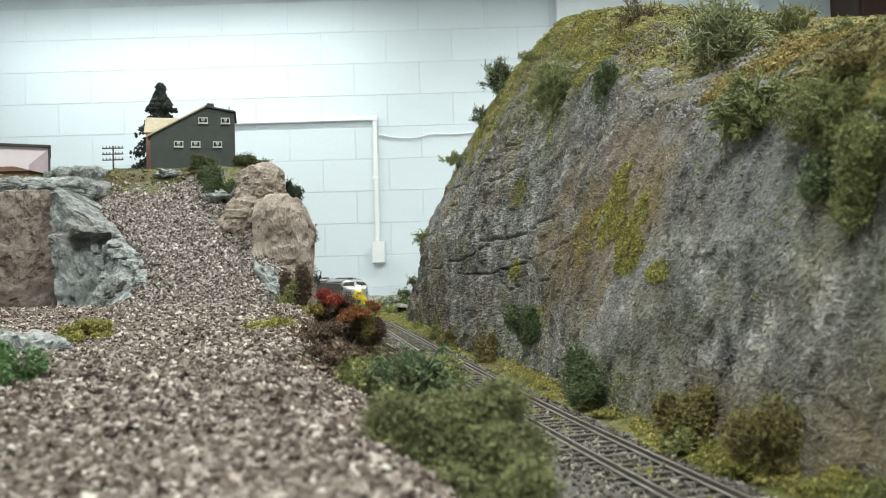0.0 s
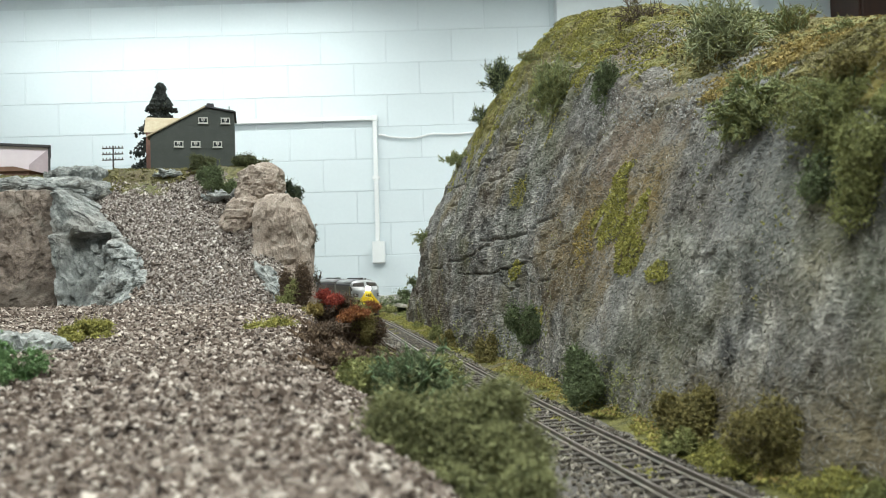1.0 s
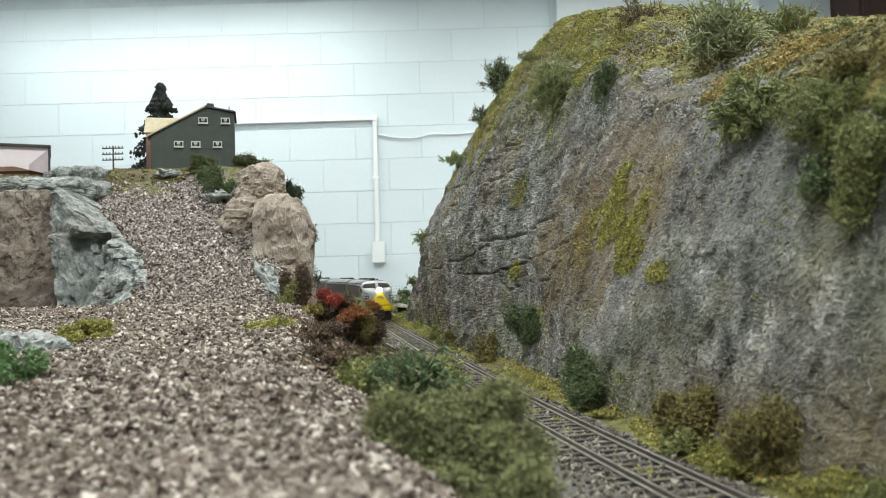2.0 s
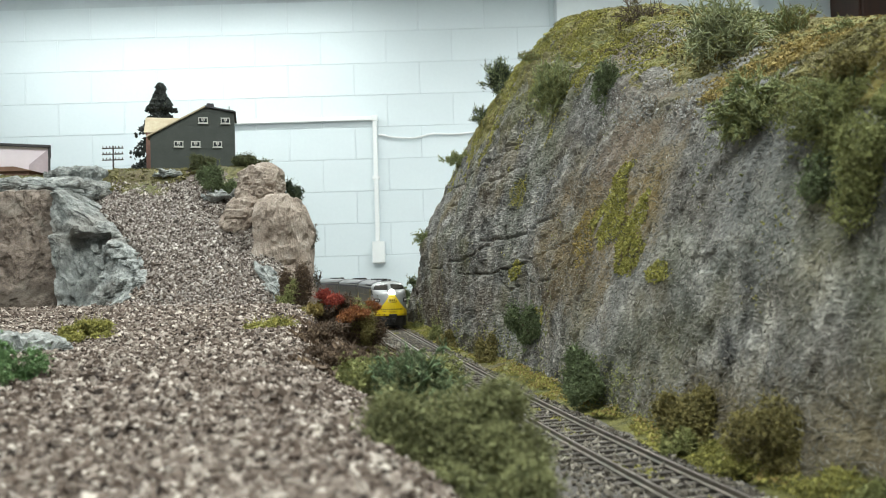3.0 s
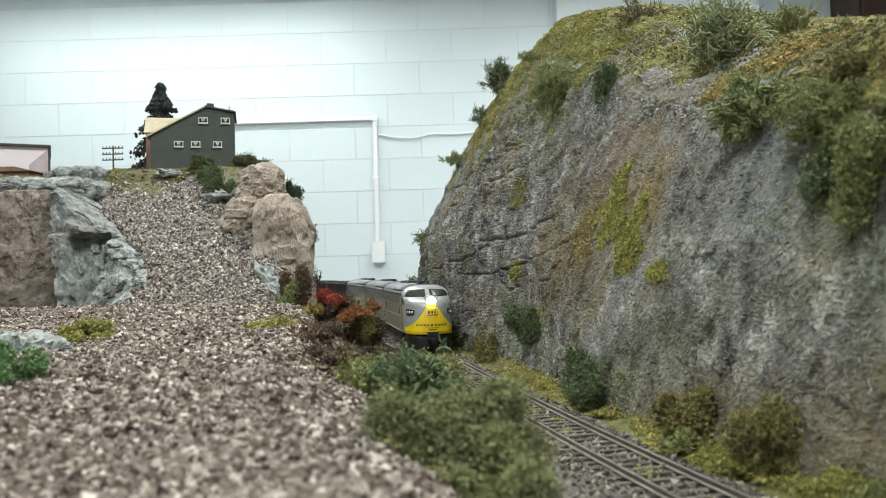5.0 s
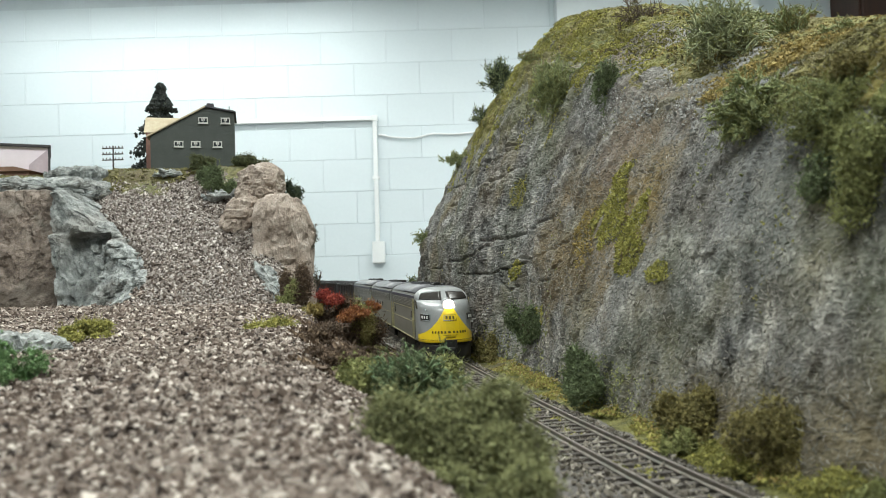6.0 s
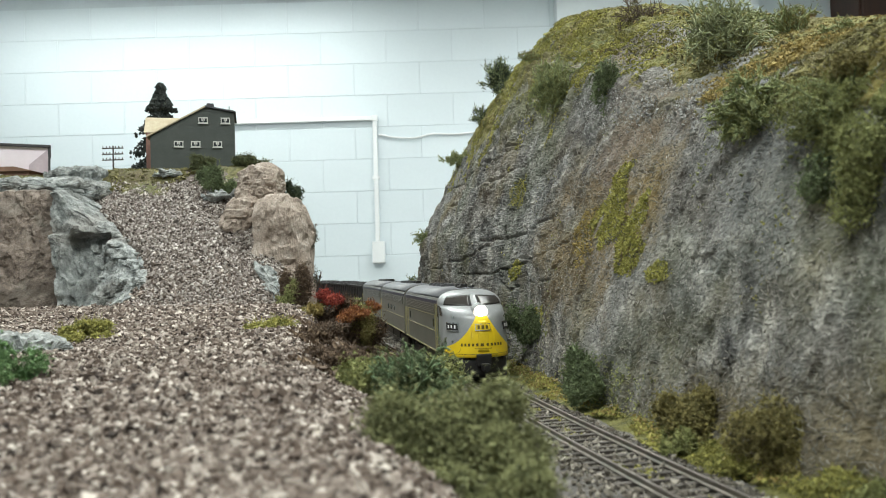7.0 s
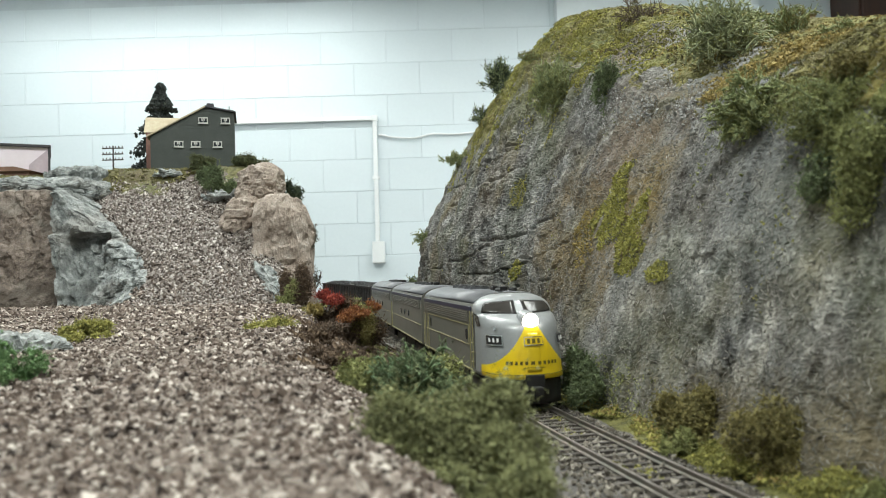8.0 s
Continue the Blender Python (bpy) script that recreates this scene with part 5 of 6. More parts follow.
def house():
    # the gable faces the viewer; a long roof falls to the left
    e = thing("house", "grey-green model house with a tan saltbox roof", "house", pose(-0.3495, 1.075, 0.2105, 0, 0, 14))
    w = 0.113
    gable = [(-w / 2, 0.0), (w / 2, 0.0), (w / 2, 0.083), (0.018, 0.090), (-w / 2, 0.048)]
    body = part("wall", prism(gable, 0.0, 0.075), M_SIDING, e, "grey-green clapboard walls")
    for k in range(1, 22):
        z = 0.004 * k
        x0 = -w / 2 if z < 0.047 else -w / 2 + (z - 0.047) * (0.018 + w / 2) / 0.043 + 0.002
        part("clapboard", boxes((x0, w / 2 - 0.0005, -0.00022, 0.0, z, z + 0.0033)), M_SIDING, body)
    t = 0.0022

    def slope(x0, z0, x1, z1, m, label):
        return part("roof", prism([(x0, z0), (x1, z1), (x1, z1 + t), (x0, z0 + t)], -0.003, 0.078), m, e, label)

    slope(-w / 2 - 0.005, 0.0463, 0.018, 0.0905, M_ROOFTAN, "tan roof slope")
    slope(0.018, 0.0905, w / 2 + 0.003, 0.083, M_DARKROOF, "dark rear roof slope")
    part("wing", prism([(-0.072, 0.0), (0.01, 0.0), (0.01, 0.067), (-0.072, 0.067)], 0.0785, 0.13), M_REDBROWN, e, "red-brown rear wing")
    bm = bmesh.new()
    for x in (-0.075, 0.012):
        for y, z in ((0.0785, 0.0675), (0.103, 0.0945), (0.133, 0.0675)):
            bm.verts.new((x, y, z))
    bm.verts.ensure_lookup_table()
    for ids in ((0, 1, 2), (3, 5, 4), (0, 3, 4, 1), (1, 4, 5, 2), (2, 5, 3, 0)):
        bm.faces.new([bm.verts[i] for i in ids])
    bmesh.ops.recalc_face_normals(bm, faces=bm.faces)
    part("wing_roof", bm, M_ROOFTAN, e, "tan roof of the rear wing")
    part("left_wall", boxes((-w / 2 - 0.0012, -w / 2 - 0.0002, 0.002, 0.074, 0.0, 0.044)), M_REDBROWN, e, "red-brown side wall")
    part("chimney", boxes((0.019, 0.029, 0.01, 0.02, 0.086, 0.0985), bevel=0.0008), M_DARKROOF, e, "dark chimney")
    part("vent_pipe", rods(((0.05, 0.02, 0.083), (0.05, 0.02, 0.097), 0.0008), sides=6), M_CHROME, e)
    part("corner_board", boxes((w / 2 - 0.002, w / 2 + 0.0008, -0.0012, 0.0, 0.0, 0.083)), M_SIDING, e)
    for x, z in ((0.0145, 0.0715), (0.045, 0.0715), (-0.019, 0.0375), (0.004, 0.0375), (0.0335, 0.0375)):
        wall_window(x, z, 0.0125, 0.0085, e)


house()


def telegraph_pole(at, height):
    e = thing("telegraph_pole", "dark wooden telegraph pole with three crossarms", "pole", pose(*at))
    part("post", rod(bmesh.new(), (0, 0, -0.005), (0, 0, height), 0.0014, 0.001, 8), M_POLE, e)
    for k in range(3):
        z = height - 0.004 - 0.0085 * k
        arm = part("crossarm", boxes((-0.0155, 0.0155, -0.0022, -0.0012, z - 0.0008, z + 0.0008)), M_POLE, e)
        for q in (-0.014, -0.009, -0.004, 0.004, 0.009, 0.014):
            part("insulator", rods(((q, -0.0017, z + 0.0009), (q, -0.0017, z + 0.0032), 0.0007), sides=6), M_POLE, arm)


telegraph_pole((-0.4775, 1.11, 0.2), 0.055)


def depot():
    e = thing("warehouse", "pale pink model building with a dark flat roof edge", "building", pose(-0.769, 1.2277, 0.1964, 0, 0, 27))
    part("wall", boxes((-0.13, 0.12, 0.0, 0.12, 0.0, 0.088)), M_PINK, e, "pale pink walls")
    part("roof", boxes((-0.135, 0.125, -0.005, 0.125, 0.0881, 0.0925), bevel=0.0006), M_DARKROOF, e, "dark roof edge")
    part("corner_post", boxes((0.1205, 0.124, -0.004, 0.0, 0.0, 0.088)), M_DARKROOF, e, "dark corner post")
    part("side_cladding", prism([(0.092, 0.0), (0.1203, 0.0), (0.1203, 0.085), (0.092, 0.058)], -0.003, -0.0002), M_MAUVE, e, "mauve cladding with a slanting top")
    h = thing("shed", "low brown model shed with a pitched roof", "shed", pose(-0.645, 1.10, 0.206, 0, 0, 0))
    part("wall", boxes((-0.05, 0.05, 0.0, 0.04, 0.0, 0.014)), M_REDBROWN, h, "brown walls")
    part("roof", prism([(-0.056, 0.0142), (0.056, 0.0142), (0.03, 0.021), (-0.05, 0.021)], -0.004, 0.044), M_CARD, h, "brown roof")
    part("window", boxes((-0.012, 0.012, -0.0012, 0.0, 0.004, 0.011)), M_TRIM, h)


depot()
hut = thing("crate", "small brown card box on the hilltop", "box", pose(0.322, 0.66, 0.258))
part("box", boxes((-0.006, 0.006, -0.006, 0.006, 0.0, 0.0135), bevel=0.001), M_CARD, hut)
part("lid", boxes((-0.0066, 0.0066, -0.0066, 0.0066, 0.0136, 0.015), bevel=0.0005), M_CARD, hut)

# ---- the wall's blocks ----
blk = boxes((-0.2018, 0.2018, 0.0025, 0.012, -0.0975, 0.0975), bevel=0.0025)
blk_mesh = bpy.data.meshes.new("block")
blk.to_mesh(blk_mesh)
blk.free()
for r_ in range(15):
    z = 1.442 + 0.198 * (r_ - 13)
    for c_ in range(17):
        x = -0.521 + 0.4064 * (c_ - 8) + (0.0 if r_ % 2 else 0.2032)
        if FLOOR_Z + 0.1 < z < CEIL_Z - 0.1 and -3.8 < x < 3.4:
            put("block", blk_mesh, M_WALL, wall_north, at=pose(x, WALL_Y, z))
# ---- the train ----
A_LEN, B_LEN, PITCH = 0.168, 0.166, 0.1785
HALF = 0.0185


def body_outline(z):
    """Half-width, front reach, length and bluntness of the nose's curve at the height z (metres over the rail)."""
    mm = z * 1000
    if mm <= 41.6:
        w = HALF
    else:
        w = HALF * max(0.0, 1 - ((mm - 41.6) / 8.3) ** 2.3) ** (1 / 2.3)
    front = np.interp(mm, [10, 14, 26, 33, 36, 37.8, 39.3, 40.2, 40.8, 43.5, 46.6, 48, 49.2, 49.9], [167.6, 168, 167.6, 166.2, 164.4, 161.6, 157, 151.5, 149.6, 146.8, 143.4, 140.6, 135, 125]) / 1000
    length = np.interp(mm, [10, 33, 38, 40.2, 41.5, 46, 49.9], [26, 26.5, 23, 15.5, 12.5, 10, 6]) / 1000
    blunt = np.interp(mm, [10, 16, 33, 40, 41.5, 49], [2.8, 2.45, 2.08, 2.05, 2.1, 2.0])
    return w, front, length, blunt


def nose_point(z, a, lift=0.0):
    """A point of the nose at height z; a from 0 (middle of the front) to +-pi/2 (where the side begins)."""
    w, front, length, k = body_outline(z)
    c, s = abs(math.cos(a)) ** (2 / k), abs(math.sin(a)) ** (2 / k) * (1 if a >= 0 else -1)
    x, y = front - length + length * c, w * s
    nx, ny = math.cos(a), math.sin(a)
    return (x + lift * nx, y + lift * ny, z + lift * 0.25)


def nose_patch(z0, z1, a0, a1, lift, nz=10, na=14, shape=None):
    bm = bmesh.new()
    rows = []
    for i in range(nz + 1):
        t = i / nz
        row = []
        for j in range(na + 1):
            u = j / na
            a, z = a0 + (a1 - a0) * u, z0 + (z1 - z0) * t
            if shape:
                a, z = shape(a, z, u, t)
            row.append(bm.verts.new(nose_point(z, a, lift)))
        rows.append(row)
    for i in range(nz):
        for j in range(na):
            bm.faces.new((rows[i][j], rows[i][j + 1], rows[i + 1][j + 1], rows[i + 1][j]))
    bmesh.ops.recalc_face_normals(bm, faces=bm.faces)
    bmesh.ops.solidify(bm, geom=bm.faces[:], thickness=0.0002)
    return bm


ZS = [0.0130, 0.0145, 0.0165, 0.019, 0.0215, 0.024, 0.027, 0.030, 0.033, 0.0345, 0.036, 0.037, 0.0378, 0.0386, 0.0393, 0.0398, 0.0402, 0.0408, 0.0417, 0.043, 0.0445, 0.0457, 0.0466, 0.0474, 0.0480, 0.0486, 0.0490, 0.0494, 0.0497, 0.04985]


def cab_shell():
    """The rounded cab and nose, from 132 mm forward."""
    bm = bmesh.new()
    na, rows = 36, []
    for z in ZS:
        w, front, length, k = body_outline(z)
        row = [bm.verts.new((min(0.1315, front - length - 0.001), w, z))]
        row += [bm.verts.new(nose_point(z, math.pi / 2 - math.pi * j / na)) for j in range(na + 1)]
        row.append(bm.verts.new((min(0.1315, front - length - 0.001), -w, z)))
        rows.append(row)
    for i in range(len(rows) - 1):
        for j in range(len(rows[0]) - 1):
            bm.faces.new((rows[i][j], rows[i + 1][j], rows[i + 1][j + 1], rows[i][j + 1]))
    bm.faces.new(rows[0][::-1])
    bm.faces.new(rows[-1])
    bmesh.ops.recalc_face_normals(bm, faces=bm.faces)
    return bm


def hood_shell(x0, x1, z_from=0.0130, closed=True):
    """The long body with its rounded roof."""
    zs = [z for z in ZS if z >= z_from]
    sec = [(body_outline(z)[0], z) for z in zs]
    sec = sec + [(-w, z) for w, z in sec[::-1]]
    bm = bmesh.new()
    a = [bm.verts.new((x0, y, z)) for y, z in sec]
    b = [bm.verts.new((x1, y, z)) for y, z in sec]
    n = len(sec)
    for i in range(n):
        j = (i + 1) % n
        bm.faces.new((a[i], a[j], b[j], b[i]))
    bm.faces.new(a[::-1])
    bm.faces.new(b)
    bmesh.ops.recalc_face_normals(bm, faces=bm.faces)
    return bm


def nose_paint():
    """Grey with a yellow apron that sweeps up to the headlight."""
    m = M_GREY.copy()
    m.name = "loco_nose_paint"
    nt = m.node_tree
    nodes, link = nt.nodes, nt.links.new
    bsdf = nodes["Principled BSDF"]
    grey = bsdf.inputs["Base Color"].links[0].from_socket
    sep = nodes.new("ShaderNodeSeparateXYZ")
    link(nodes.new("ShaderNodeTexCoord").outputs["Object"], sep.inputs[0])

    def op(kind, a, b=0.0):
        q = nodes.new("ShaderNodeMath")
        q.operation = kind
        for k, w in enumerate((a, b)):
            if isinstance(w, (int, float)):
                q.inputs[k].default_value = w
            else:
                link(w, q.inputs[k])
        return q.outputs[0]

    # the edge of the yellow: high in the middle, sweeping down to the sill at the sides
    bell = op("POWER", 2.71828, op("MULTIPLY", op("POWER", op("DIVIDE", op("ABSOLUTE", sep.outputs[1]), 0.0115), 1.3), -1.0))
    edge = op("ADD", op("MULTIPLY", bell, 0.0255), 0.0140)
    inside = op("LESS_THAN", sep.outputs[2], edge)
    ahead = op("GREATER_THAN", sep.outputs[0], 0.1465)
    mix = nodes.new("ShaderNodeMix")
    mix.data_type = "RGBA"
    link(op("MULTIPLY", inside, ahead), mix.inputs["Factor"])
    link(grey, mix.inputs["A"])
    mix.inputs["B"].default_value = (0.80, 0.57, 0.012, 1)
    link(mix.outputs["Result"], bsdf.inputs["Base Color"])
    return m


M_NOSE = nose_paint()


def bogie(parent, x, wheels):
    part("bogie_frame", boxes((x - 0.0215, x + 0.0215, -0.0142, -0.0125, 0.0035, 0.0085), (x - 0.0215, x + 0.0215, 0.0125, 0.0142, 0.0035, 0.0085), (x - 0.004, x + 0.004, -0.0124, 0.0124, 0.005, 0.0127), bevel=0.0005), M_BLACK, parent, "black bogie side frames")
    for k in (-1, 1):
        e = part("wheelset", rods(((0, -0.0098, 0), (0, -0.0072, 0), 0.0058), ((0, 0.0072, 0), (0, 0.0098, 0), 0.0058), ((0, -0.0071, 0), (0, 0.0071, 0), 0.0012), sides=18), M_BLACK, parent, "dark metal wheels on an axle")
        e.matrix_basis = pose(x + k * 0.0155, 0, 0.0058)
        wheels.append((e, x + k * 0.0155))


def side_details(parent, x0, x1, side, cab_at=None):
    y0, y1 = (HALF, HALF + 0.0004) if side > 0 else (-HALF - 0.0004, -HALF)
    g = part("grille", boxes((x0 + 0.006, x1 - 0.006, y0, y1, 0.0355, 0.0410)), M_GRILLE, parent, "ribbed steel air grille")
    for k in range(5):
        z = 0.0359 + 0.00105 * k
        ya, yb = (y1, y1 + 0.0003) if side > 0 else (y0 - 0.0003, y0)
        part("louvre", boxes((x0 + 0.006, x1 - 0.006, ya, yb, z, z + 0.0005)), M_SIDE, g)
    part("navy_band", boxes((x0, x1, y0, y1, 0.0414, 0.0434)), M_NAVY, parent, "dark navy band under the roof")
    for z in (0.0250,):
        part("pinstripe", boxes((x0 + 0.002, x1 - 0.002, y0, y1 - 0.0001 if side > 0 else y1, z, z + 0.00022)), M_PINSTRIPE, parent, "thin yellow line")
    part("sill_stripe", boxes((x0, x1, y0, y1, 0.0131, 0.0137)), M_PINSTRIPE, parent, "yellow sill stripe")


def unit(label, has_cab):
    e = thing("locomotive", label, "locomotive", None, "units of the locomotive")
    wheels = []
    x0, x1 = (0.0, 0.1313) if has_cab else (0.0, B_LEN)
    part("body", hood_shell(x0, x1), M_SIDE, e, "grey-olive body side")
    roof = part("roof", hood_shell(x0 + 0.0004, x1 - 0.0002, 0.0440), M_ROOFGREY, e, "smooth grey roof", True)
    roof.matrix_basis = pose(0, 0, 0.0004)
    for side in (-1, 1):
        side_details(e, x0 + 0.001, x1 - 0.001, side)
    fan_x = (0.03, 0.045, 0.06, 0.075) if has_cab else (0.05, 0.066, 0.085, 0.104)
    for x in fan_x:
        fan = part("roof_fan", rods(((x, 0, 0.0501), (x, 0, 0.0516), 0.0055), sides=20), M_ROOFGREY, e)
        part("fan_grid", rods(((x, 0, 0.05161), (x, 0, 0.0519), 0.0045), sides=20), M_BLACK, fan)
    for x in (0.105, 0.118):
        part("exhaust_stack", boxes((x, x + 0.005, -0.002, 0.002, 0.0500, 0.0524), bevel=0.0004), M_BLACK, e)
    part("fuel_tank", boxes((0.06, 0.105, -0.0145, 0.0145, 0.004, 0.0125), bevel=0.001), M_BLACK, e)
    part("underframe", boxes((0.003, 0.163, -0.012, 0.012, 0.0075, 0.0128)), M_BLACK, e)
    for x in (0.033, 0.131):
        bogie(e, x, wheels)
    part("coupler", boxes((-0.0065, 0.002, -0.0015, 0.0015, 0.0066, 0.0098), bevel=0.0004), M_BLACK, e)
    part("diaphragm", boxes((-0.0035, -0.0001, -0.0075, 0.0075, 0.014, 0.040), bevel=0.0006), M_BLACK, e, "black end diaphragm")
    for side in (-1, 1):
        q = (HALF + 0.0011) * side
        for x in (0.006, 0.0105):
            part("grab_rail", rods(((x, q, 0.015), (x, q, 0.0348), 0.0002), sides=6), M_PINSTRIPE, e, "yellow grab rail")
    if not has_cab:
        part("coupler", boxes((B_LEN - 0.002, B_LEN + 0.0062, -0.0015, 0.0015, 0.0066, 0.0098), bevel=0.0004), M_BLACK, e)
        part("diaphragm", boxes((B_LEN + 0.0001, B_LEN + 0.0035, -0.0075, 0.0075, 0.014, 0.040), bevel=0.0006), M_BLACK, e, "black end diaphragm")
        for side in (-1, 1):
            for x in (0.062, 0.083, 0.104):
                ya, yb = (HALF + 0.0001, HALF + 0.0007) if side > 0 else (-HALF - 0.0007, -HALF - 0.0001)
                part("porthole", rods(((x, ya, 0.030), (x, yb, 0.030), 0.0022), sides=16), M_PANE, e)
        return e, wheels
    for side in (-1, 1):
        ya, yb = (HALF + 0.0001, HALF + 0.0005) if side > 0 else (-HALF - 0.0005, -HALF - 0.0001)
        part("pinstripe", boxes((0.018, 0.1246, ya, yb, 0.0342, 0.0345)), M_PINSTRIPE, e, "thin yellow line")
        part("pinstripe", boxes((0.1244, 0.1247, ya, yb, 0.0253, 0.0341)), M_PINSTRIPE, e, "thin yellow line")
        for x in (0.024, 0.120):
            part("porthole", boxes((x - 0.0016, x + 0.0016, ya, yb, 0.0272, 0.0322), bevel=0.00018), M_PANE, e, "small dark side window")
        for x in (0.017, 0.0215):
            part("grab_rail", rods(((x, (HALF + 0.0011) * side, 0.015), (x, (HALF + 0.0011) * side, 0.0348), 0.0002), sides=6), M_PINSTRIPE, e, "yellow grab rail")
    nose = part("nose", cab_shell(), M_NOSE, e, "rounded grey nose with a yellow apron", True)
    for k in (-1, 1):
        win = part("windshield", nose_patch(0.0407, 0.0462, k * 0.13, k * 1.08, 0.00022, shape=lambda a, z, u, t: (a * (1 - 0.10 * t * u), z - 0.0009 * u * t + 0.0006 * u * (1 - t))), M_GLASS, e, "dark windshield pane", True)
        part("gasket", nose_patch(0.0404, 0.0466, k * 0.09, k * 1.13, 0.00006, shape=lambda a, z, u, t: (a * (1 - 0.10 * t * u), z - 0.0009 * u * t + 0.0006 * u * (1 - t))), M_BLACK, win, "thin dark rubber gasket", True)
        # the cab's side window, door and rails
        ya, yb = (HALF, HALF + 0.0004) if k > 0 else (-HALF - 0.0004, -HALF)
        part("side_window", nose_patch(0.0350, 0.0404, k * 1.36, k * 1.55, 0.0003), M_GLASS, e)
        door = part("cab_door", boxes((0.1320, 0.1362, ya, yb, 0.0145, 0.0412)), M_SIDE, e)
        part("door_window", boxes((0.1328, 0.1354, ya + (0.0004 if k > 0 else -0.0002), yb + (0.0002 if k > 0 else -0.0004), 0.0340, 0.0400)), M_GLASS, door)
        for x in (0.1316, 0.1366):
            part("grab_rail", rods(((x, (HALF + 0.0012) * k, 0.015), (x, (HALF + 0.0012) * k, 0.0415), 0.00026), sides=6), M_PINSTRIPE, e, "yellow grab rail")
        for z in (0.0175, 0.022, 0.0265):
            part("step", boxes((0.1320, 0.1362, min(0.0185 * k, 0.0197 * k), max(0.0185 * k, 0.0197 * k), z, z + 0.0004)), M_PINSTRIPE, e)
        # number board with its bars
        nb = part("number_board", nose_patch(0.0272, 0.0317, k * 0.68, k * 1.13, 0.0008), M_CHROME, e, "bright-framed number board")
        part("number_field", nose_patch(0.0276, 0.0313, k * 0.705, k * 1.105, 0.00105), M_BLACK, nb, "black field")
        for q in range(3):
            a = 0.765 + 0.11 * q
            part("number_bar", nose_patch(0.0286, 0.0303, k * a, k * (a + 0.045), 0.0013, 2, 3), M_WHITEINK, nb, "white bar")
        part("marker_lamp", nose_patch(0.0340, 0.0351, k * 0.83, k * 0.88, 0.0008, 3, 3), M_CHROME, e, "small bright marker lamp")
        part("nose_rail", nose_patch(0.0215, 0.0300, k * 0.30, k * 0.312, 0.0005, 8, 2), M_YELLOW, e, "yellow nose grab rail")
    # headlight
    x, y, z = nose_point(0.0377, 0.0)
    ring = part("headlight", rods(((x - 0.006, 0, z + 0.0006), (x + 0.0020, 0, z - 0.0001), 0.0042), sides=24), M_GREY, e, "round headlight housing")
    # glowing dome wider than a scale lens: the glare is put into its size
    bm = bmesh.new()
    bmesh.ops.create_uvsphere(bm, u_segments=20, v_segments=12, radius=0.0037, matrix=Matrix.Translation((x + 0.0016, 0, z)) @ Matrix.Diagonal((0.5, 1, 1, 1)))
    part("lens", bm, M_LAMP, ring, "brightly lit headlight lens, widened to take in its glare", True)
    # nose door with its plate and the lettering, as bars
    part("nose_door", nose_patch(0.0160, 0.0330, -0.12, 0.12, 0.00012), M_YELLOW, e, "yellow nose door", True)
    plate = part("number_plate", nose_patch(0.0274, 0.0312, -0.2, 0.2, 0.0006), M_CHROME, e, "framed yellow plate")
    part("plate_field", nose_patch(0.0278, 0.0308, -0.185, 0.185, 0.0008), M_YELLOW, plate, "yellow field")
    for q in range(3):
        part("plate_bar", nose_patch(0.0283, 0.0303, -0.135 + 0.1 * q, -0.075 + 0.1 * q, 0.001, 2, 3), M_LETTER, plate, "dark bar")
    for q in range(11):
        part("lettering_bar", nose_patch(0.0192, 0.0207, -0.62 + 0.113 * q, -0.562 + 0.113 * q, 0.0002, 2, 3), M_LETTER, e, "dark bar")
    part("underline_bar", nose_patch(0.0178, 0.0180, -0.2, 0.2, 0.0002, 1, 10), M_LETTER, e, "thin dark line")
    part("apron_stripe", nose_patch(0.0148, 0.0150, -1.5, 1.5, 0.0002, 1, 40), M_LETTER, e, "thin dark line", True)
    part("pilot", nose_patch(0.0022, 0.0129, -1.45, 1.45, -0.0012, 4, 30, shape=lambda a, z, u, t: (a, z)), M_BLACK, e, "black pilot under the nose", True)
    part("coupler_pocket", boxes((0.164, 0.1695, -0.0042, 0.0042, 0.0085, 0.0150), bevel=0.0006), M_BLACK, e)
    part("coupler", boxes((0.1685, 0.1745, -0.0022, 0.0022, 0.0062, 0.0102), bevel=0.0008), M_BLACK, e)
    part("air_hose", rods(((0.1695, 0.0005, 0.0085), (0.1715, 0.0003, 0.0030), 0.0005), sides=6), M_BLACK, e)
    for k in (-1, 1):
        part("horn", rods(((0.122, 0.0035 * k, 0.0508), (0.131, 0.0035 * k, 0.0510), 0.0009), sides=8), M_BLACK, e)
    return e, wheels


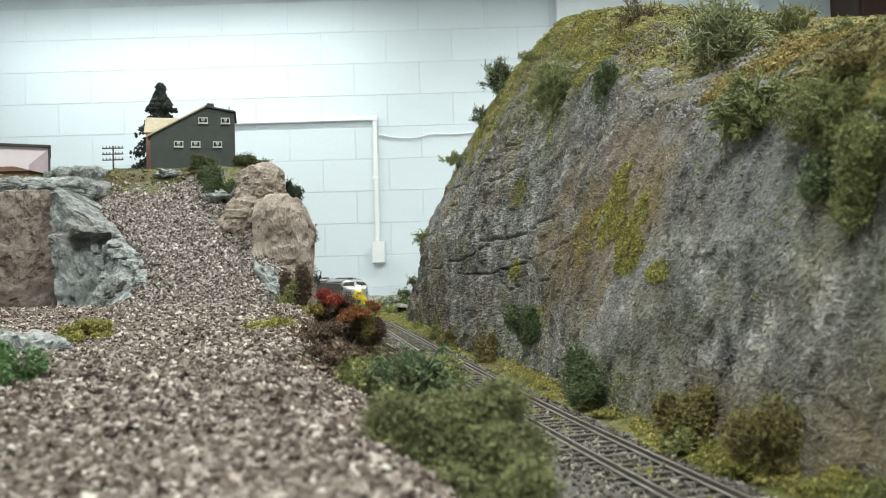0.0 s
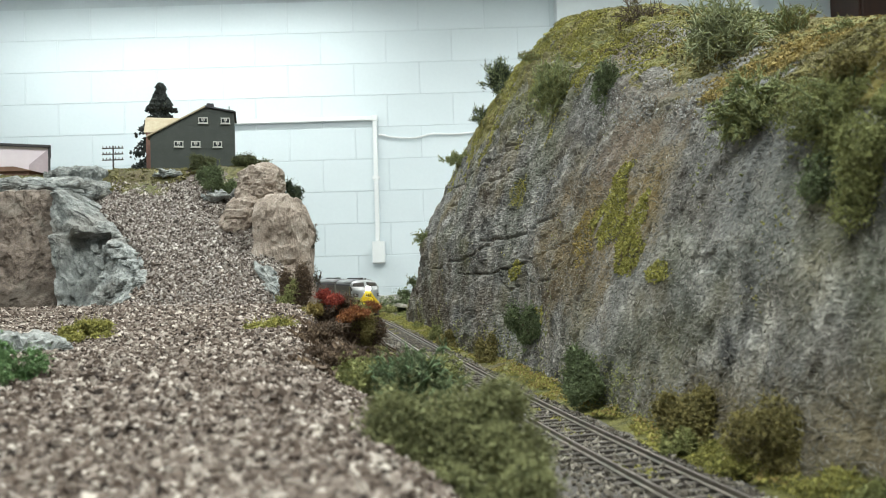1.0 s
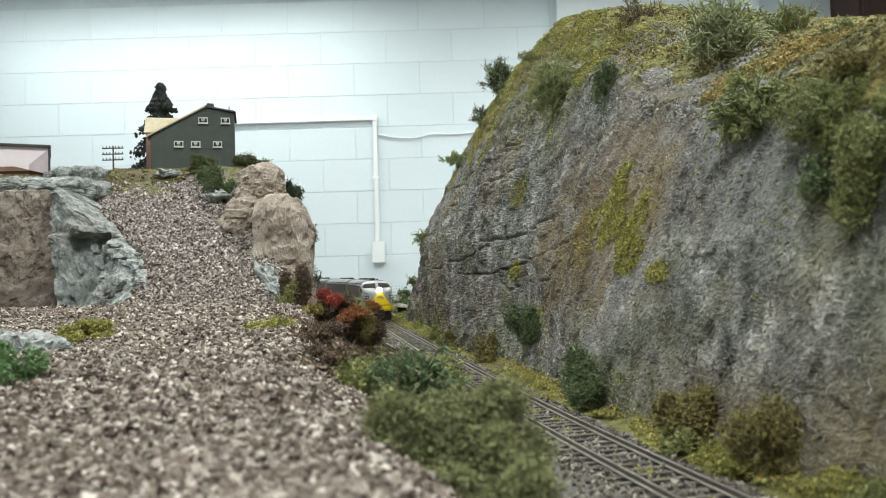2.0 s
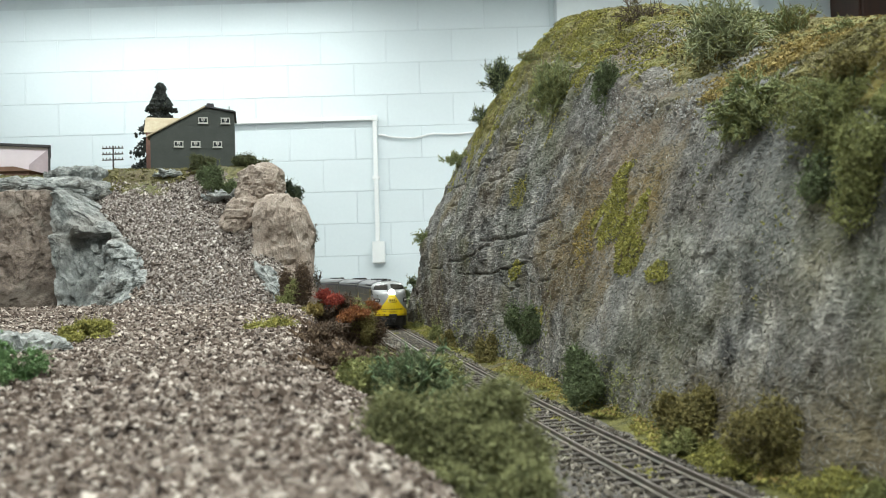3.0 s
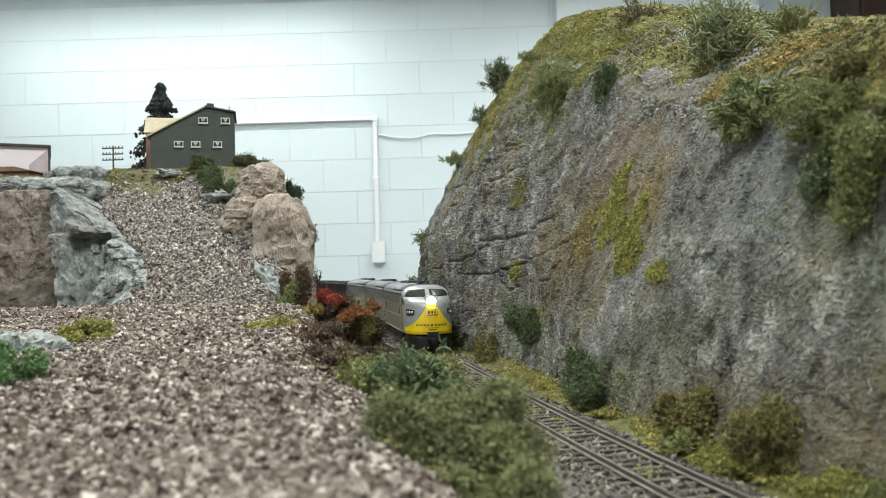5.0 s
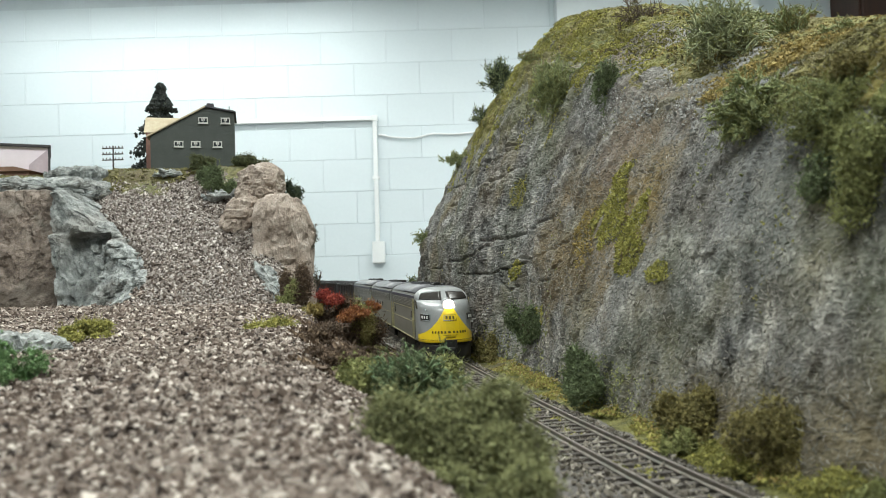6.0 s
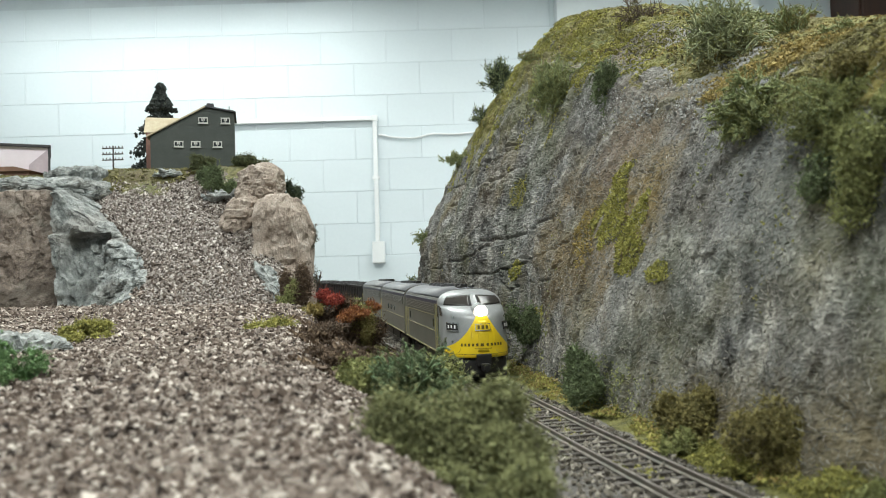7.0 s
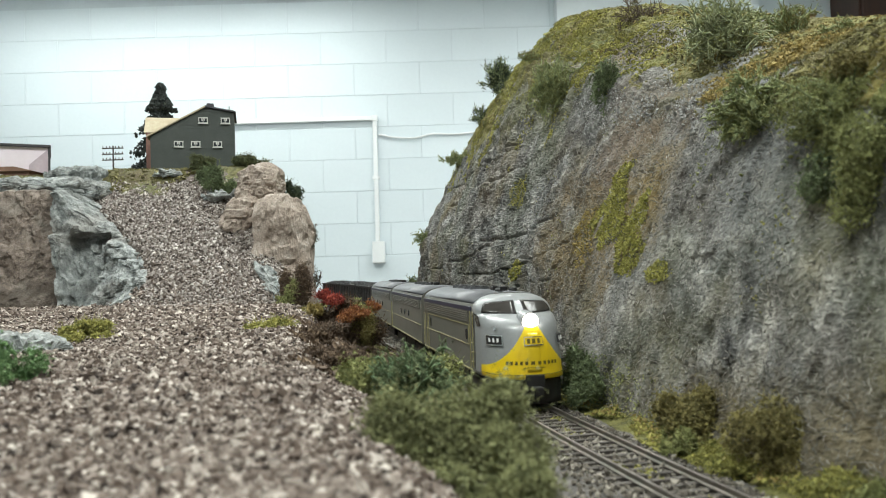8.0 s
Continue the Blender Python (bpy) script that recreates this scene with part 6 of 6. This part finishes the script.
def hopper():
    e = thing("hopper_car", "black open hopper car loaded with coal", "hopper car", None, "hopper cars")
    wheels = []
    L, w, z0, z1 = 0.138, 0.0178, 0.013, 0.0425
    body = part("body", boxes((0.004, L - 0.004, -w, -w + 0.0012, z0, z1), (0.004, L - 0.004, w - 0.0012, w, z0, z1), (0.004, 0.0052, -w + 0.0012, w - 0.0012, z0 + 0.006, z1), (L - 0.0052, L - 0.004, -w + 0.0012, w - 0.0012, z0 + 0.006, z1), (0.004, L - 0.004, -w + 0.0012, w - 0.0012, z0, z0 + 0.001)), M_HOPPER, e)
    for k in range(9):
        x = 0.008 + (L - 0.0165) * k / 8
        for s in (-1, 1):
            part("rib", boxes((x - 0.0007, x + 0.0007, min(w * s, (w + 0.0012) * s), max(w * s, (w + 0.0012) * s), z0, z1 - 0.0012)), M_HOPPER, body)
    for s in (-1, 1):
        part("top_rail", boxes((0.003, L - 0.003, min((w - 0.0006) * s, (w + 0.0014) * s), max((w - 0.0006) * s, (w + 0.0014) * s), z1 + 0.0001, z1 + 0.0015)), M_HOPPER, body)
    n = 900
    x, y = rng.uniform(0.007, L - 0.007, n), rng.uniform(-w + 0.002, w - 0.002, n)
    v, f = scatter(np.stack([x, y, 0.0405 + 0.0045 * np.cos(y / w * 1.4) * np.minimum(1, np.minimum(x, L - x) / 0.02)], -1), rng.uniform(0.0009, 0.0022, n), ICO)
    put("coal", mesh_from("coal", v, f), M_COAL, e, "black lump coal")
    part("coal_bed", boxes((0.006, L - 0.006, -w + 0.0013, w - 0.0013, z0 + 0.002, 0.0415), bevel=0.001), M_COAL, e, "black coal")
    part("centre_sill", boxes((-0.004, L + 0.004, -0.002, 0.002, 0.0075, 0.0105)), M_BLACK, e)
    for x in (0.02, L - 0.02):
        part("bogie_frame", boxes((x - 0.012, x + 0.012, -0.0128, -0.0116, 0.0035, 0.0075), (x - 0.012, x + 0.012, 0.0116, 0.0128, 0.0035, 0.0075), (x - 0.003, x + 0.003, -0.0115, 0.0115, 0.005, 0.0129)), M_BLACK, e)
        for k in (-1, 1):
            q = part("wheelset", rods(((0, -0.0098, 0), (0, -0.0072, 0), 0.0048), ((0, 0.0072, 0), (0, 0.0098, 0), 0.0048), ((0, -0.0071, 0), (0, 0.0071, 0), 0.001), sides=14), M_BLACK, e)
            q.matrix_basis = pose(x + k * 0.009, 0, 0.0048)
            wheels.append((q, x + k * 0.009))
    return e, wheels


lead, lead_wheels = unit("grey diesel cab locomotive with yellow nose and lit headlight", True)
second, second_wheels = unit("grey cabless booster locomotive coupled behind the cab unit", False)
third, third_wheels = unit("grey cabless booster locomotive ahead of the hopper cars", False)
hoppers = [hopper() for k in range(3)]

# how far the headlight still has to go, second by second
T_KEYS = np.array([0.0, 0.5, 1.0, 1.5, 3.0, 3.5, 4.0, 4.5, 6.0, 6.5, 7.0, 7.5, 8.0])
S_KEYS = np.array([0.7771, 0.7374, 0.6944, 0.6434, 0.4911, 0.4262, 0.3570, 0.2917, 0.1759, 0.1335, 0.0864, 0.0435, 0.0])


def run_at(t):
    """Distance along the track at t, a smooth curve through the keys."""
    m = np.gradient(S_KEYS, T_KEYS)
    i = int(np.clip(np.searchsorted(T_KEYS, t, side="right") - 1, 0, len(T_KEYS) - 2))
    h = T_KEYS[i + 1] - T_KEYS[i]
    u = (t - T_KEYS[i]) / h
    return ((2 * u ** 3 - 3 * u ** 2 + 1) * S_KEYS[i] + (u ** 3 - 2 * u ** 2 + u) * h * m[i] + (3 * u ** 2 - 2 * u ** 3) * S_KEYS[i + 1] + (u ** 3 - u ** 2) * h * m[i + 1])


def car_pose(s_front, length, w0, w1):
    """The pose of a car whose own x runs from its rear (0) to its front (length): both bogies stand on the track."""
    xa, ya, _ = on_track(s_front + length - w0)
    xb, yb, _ = on_track(s_front + length - w1)
    ang = math.atan2(yb - ya, xb - xa)
    return Matrix.Translation((xa - w0 * math.cos(ang), ya - w0 * math.sin(ang), 0.00003)) @ pose(0, 0, 0, 0, 0, math.degrees(ang))


def motions():
    head_x = nose_point(0.0377, 0.0)[0]
    times = [0.25 * k for k in range(33)]
    ahead = A_LEN - head_x
    cars = [(lead, lead_wheels, -ahead, A_LEN, 0.033, 0.131, 0.0058),
            (second, second_wheels, -ahead + PITCH, B_LEN, 0.033, 0.131, 0.0058),
            (third, third_wheels, -ahead + 2 * PITCH - 0.002, B_LEN, 0.033, 0.131, 0.0058)]
    for k, (car, wheels) in enumerate(hoppers):
        cars.append((car, wheels, -ahead + 3 * PITCH - 0.002 + 0.1475 * k, 0.138, 0.02, 0.118, 0.0048))
    fine = [0.1 * k for k in range(81)]
    for car, wheels, back, length, w0, w1, r in cars:
        walk(car, [(t, car_pose(run_at(t) + back, length, w0, w1)) for t in times])
        for wheel, x in wheels:
            walk(wheel, [(t, pose(x, 0, r) @ Matrix.Rotation((S_KEYS[0] - run_at(t)) / r, 4, "Y")) for t in fine])


motions()
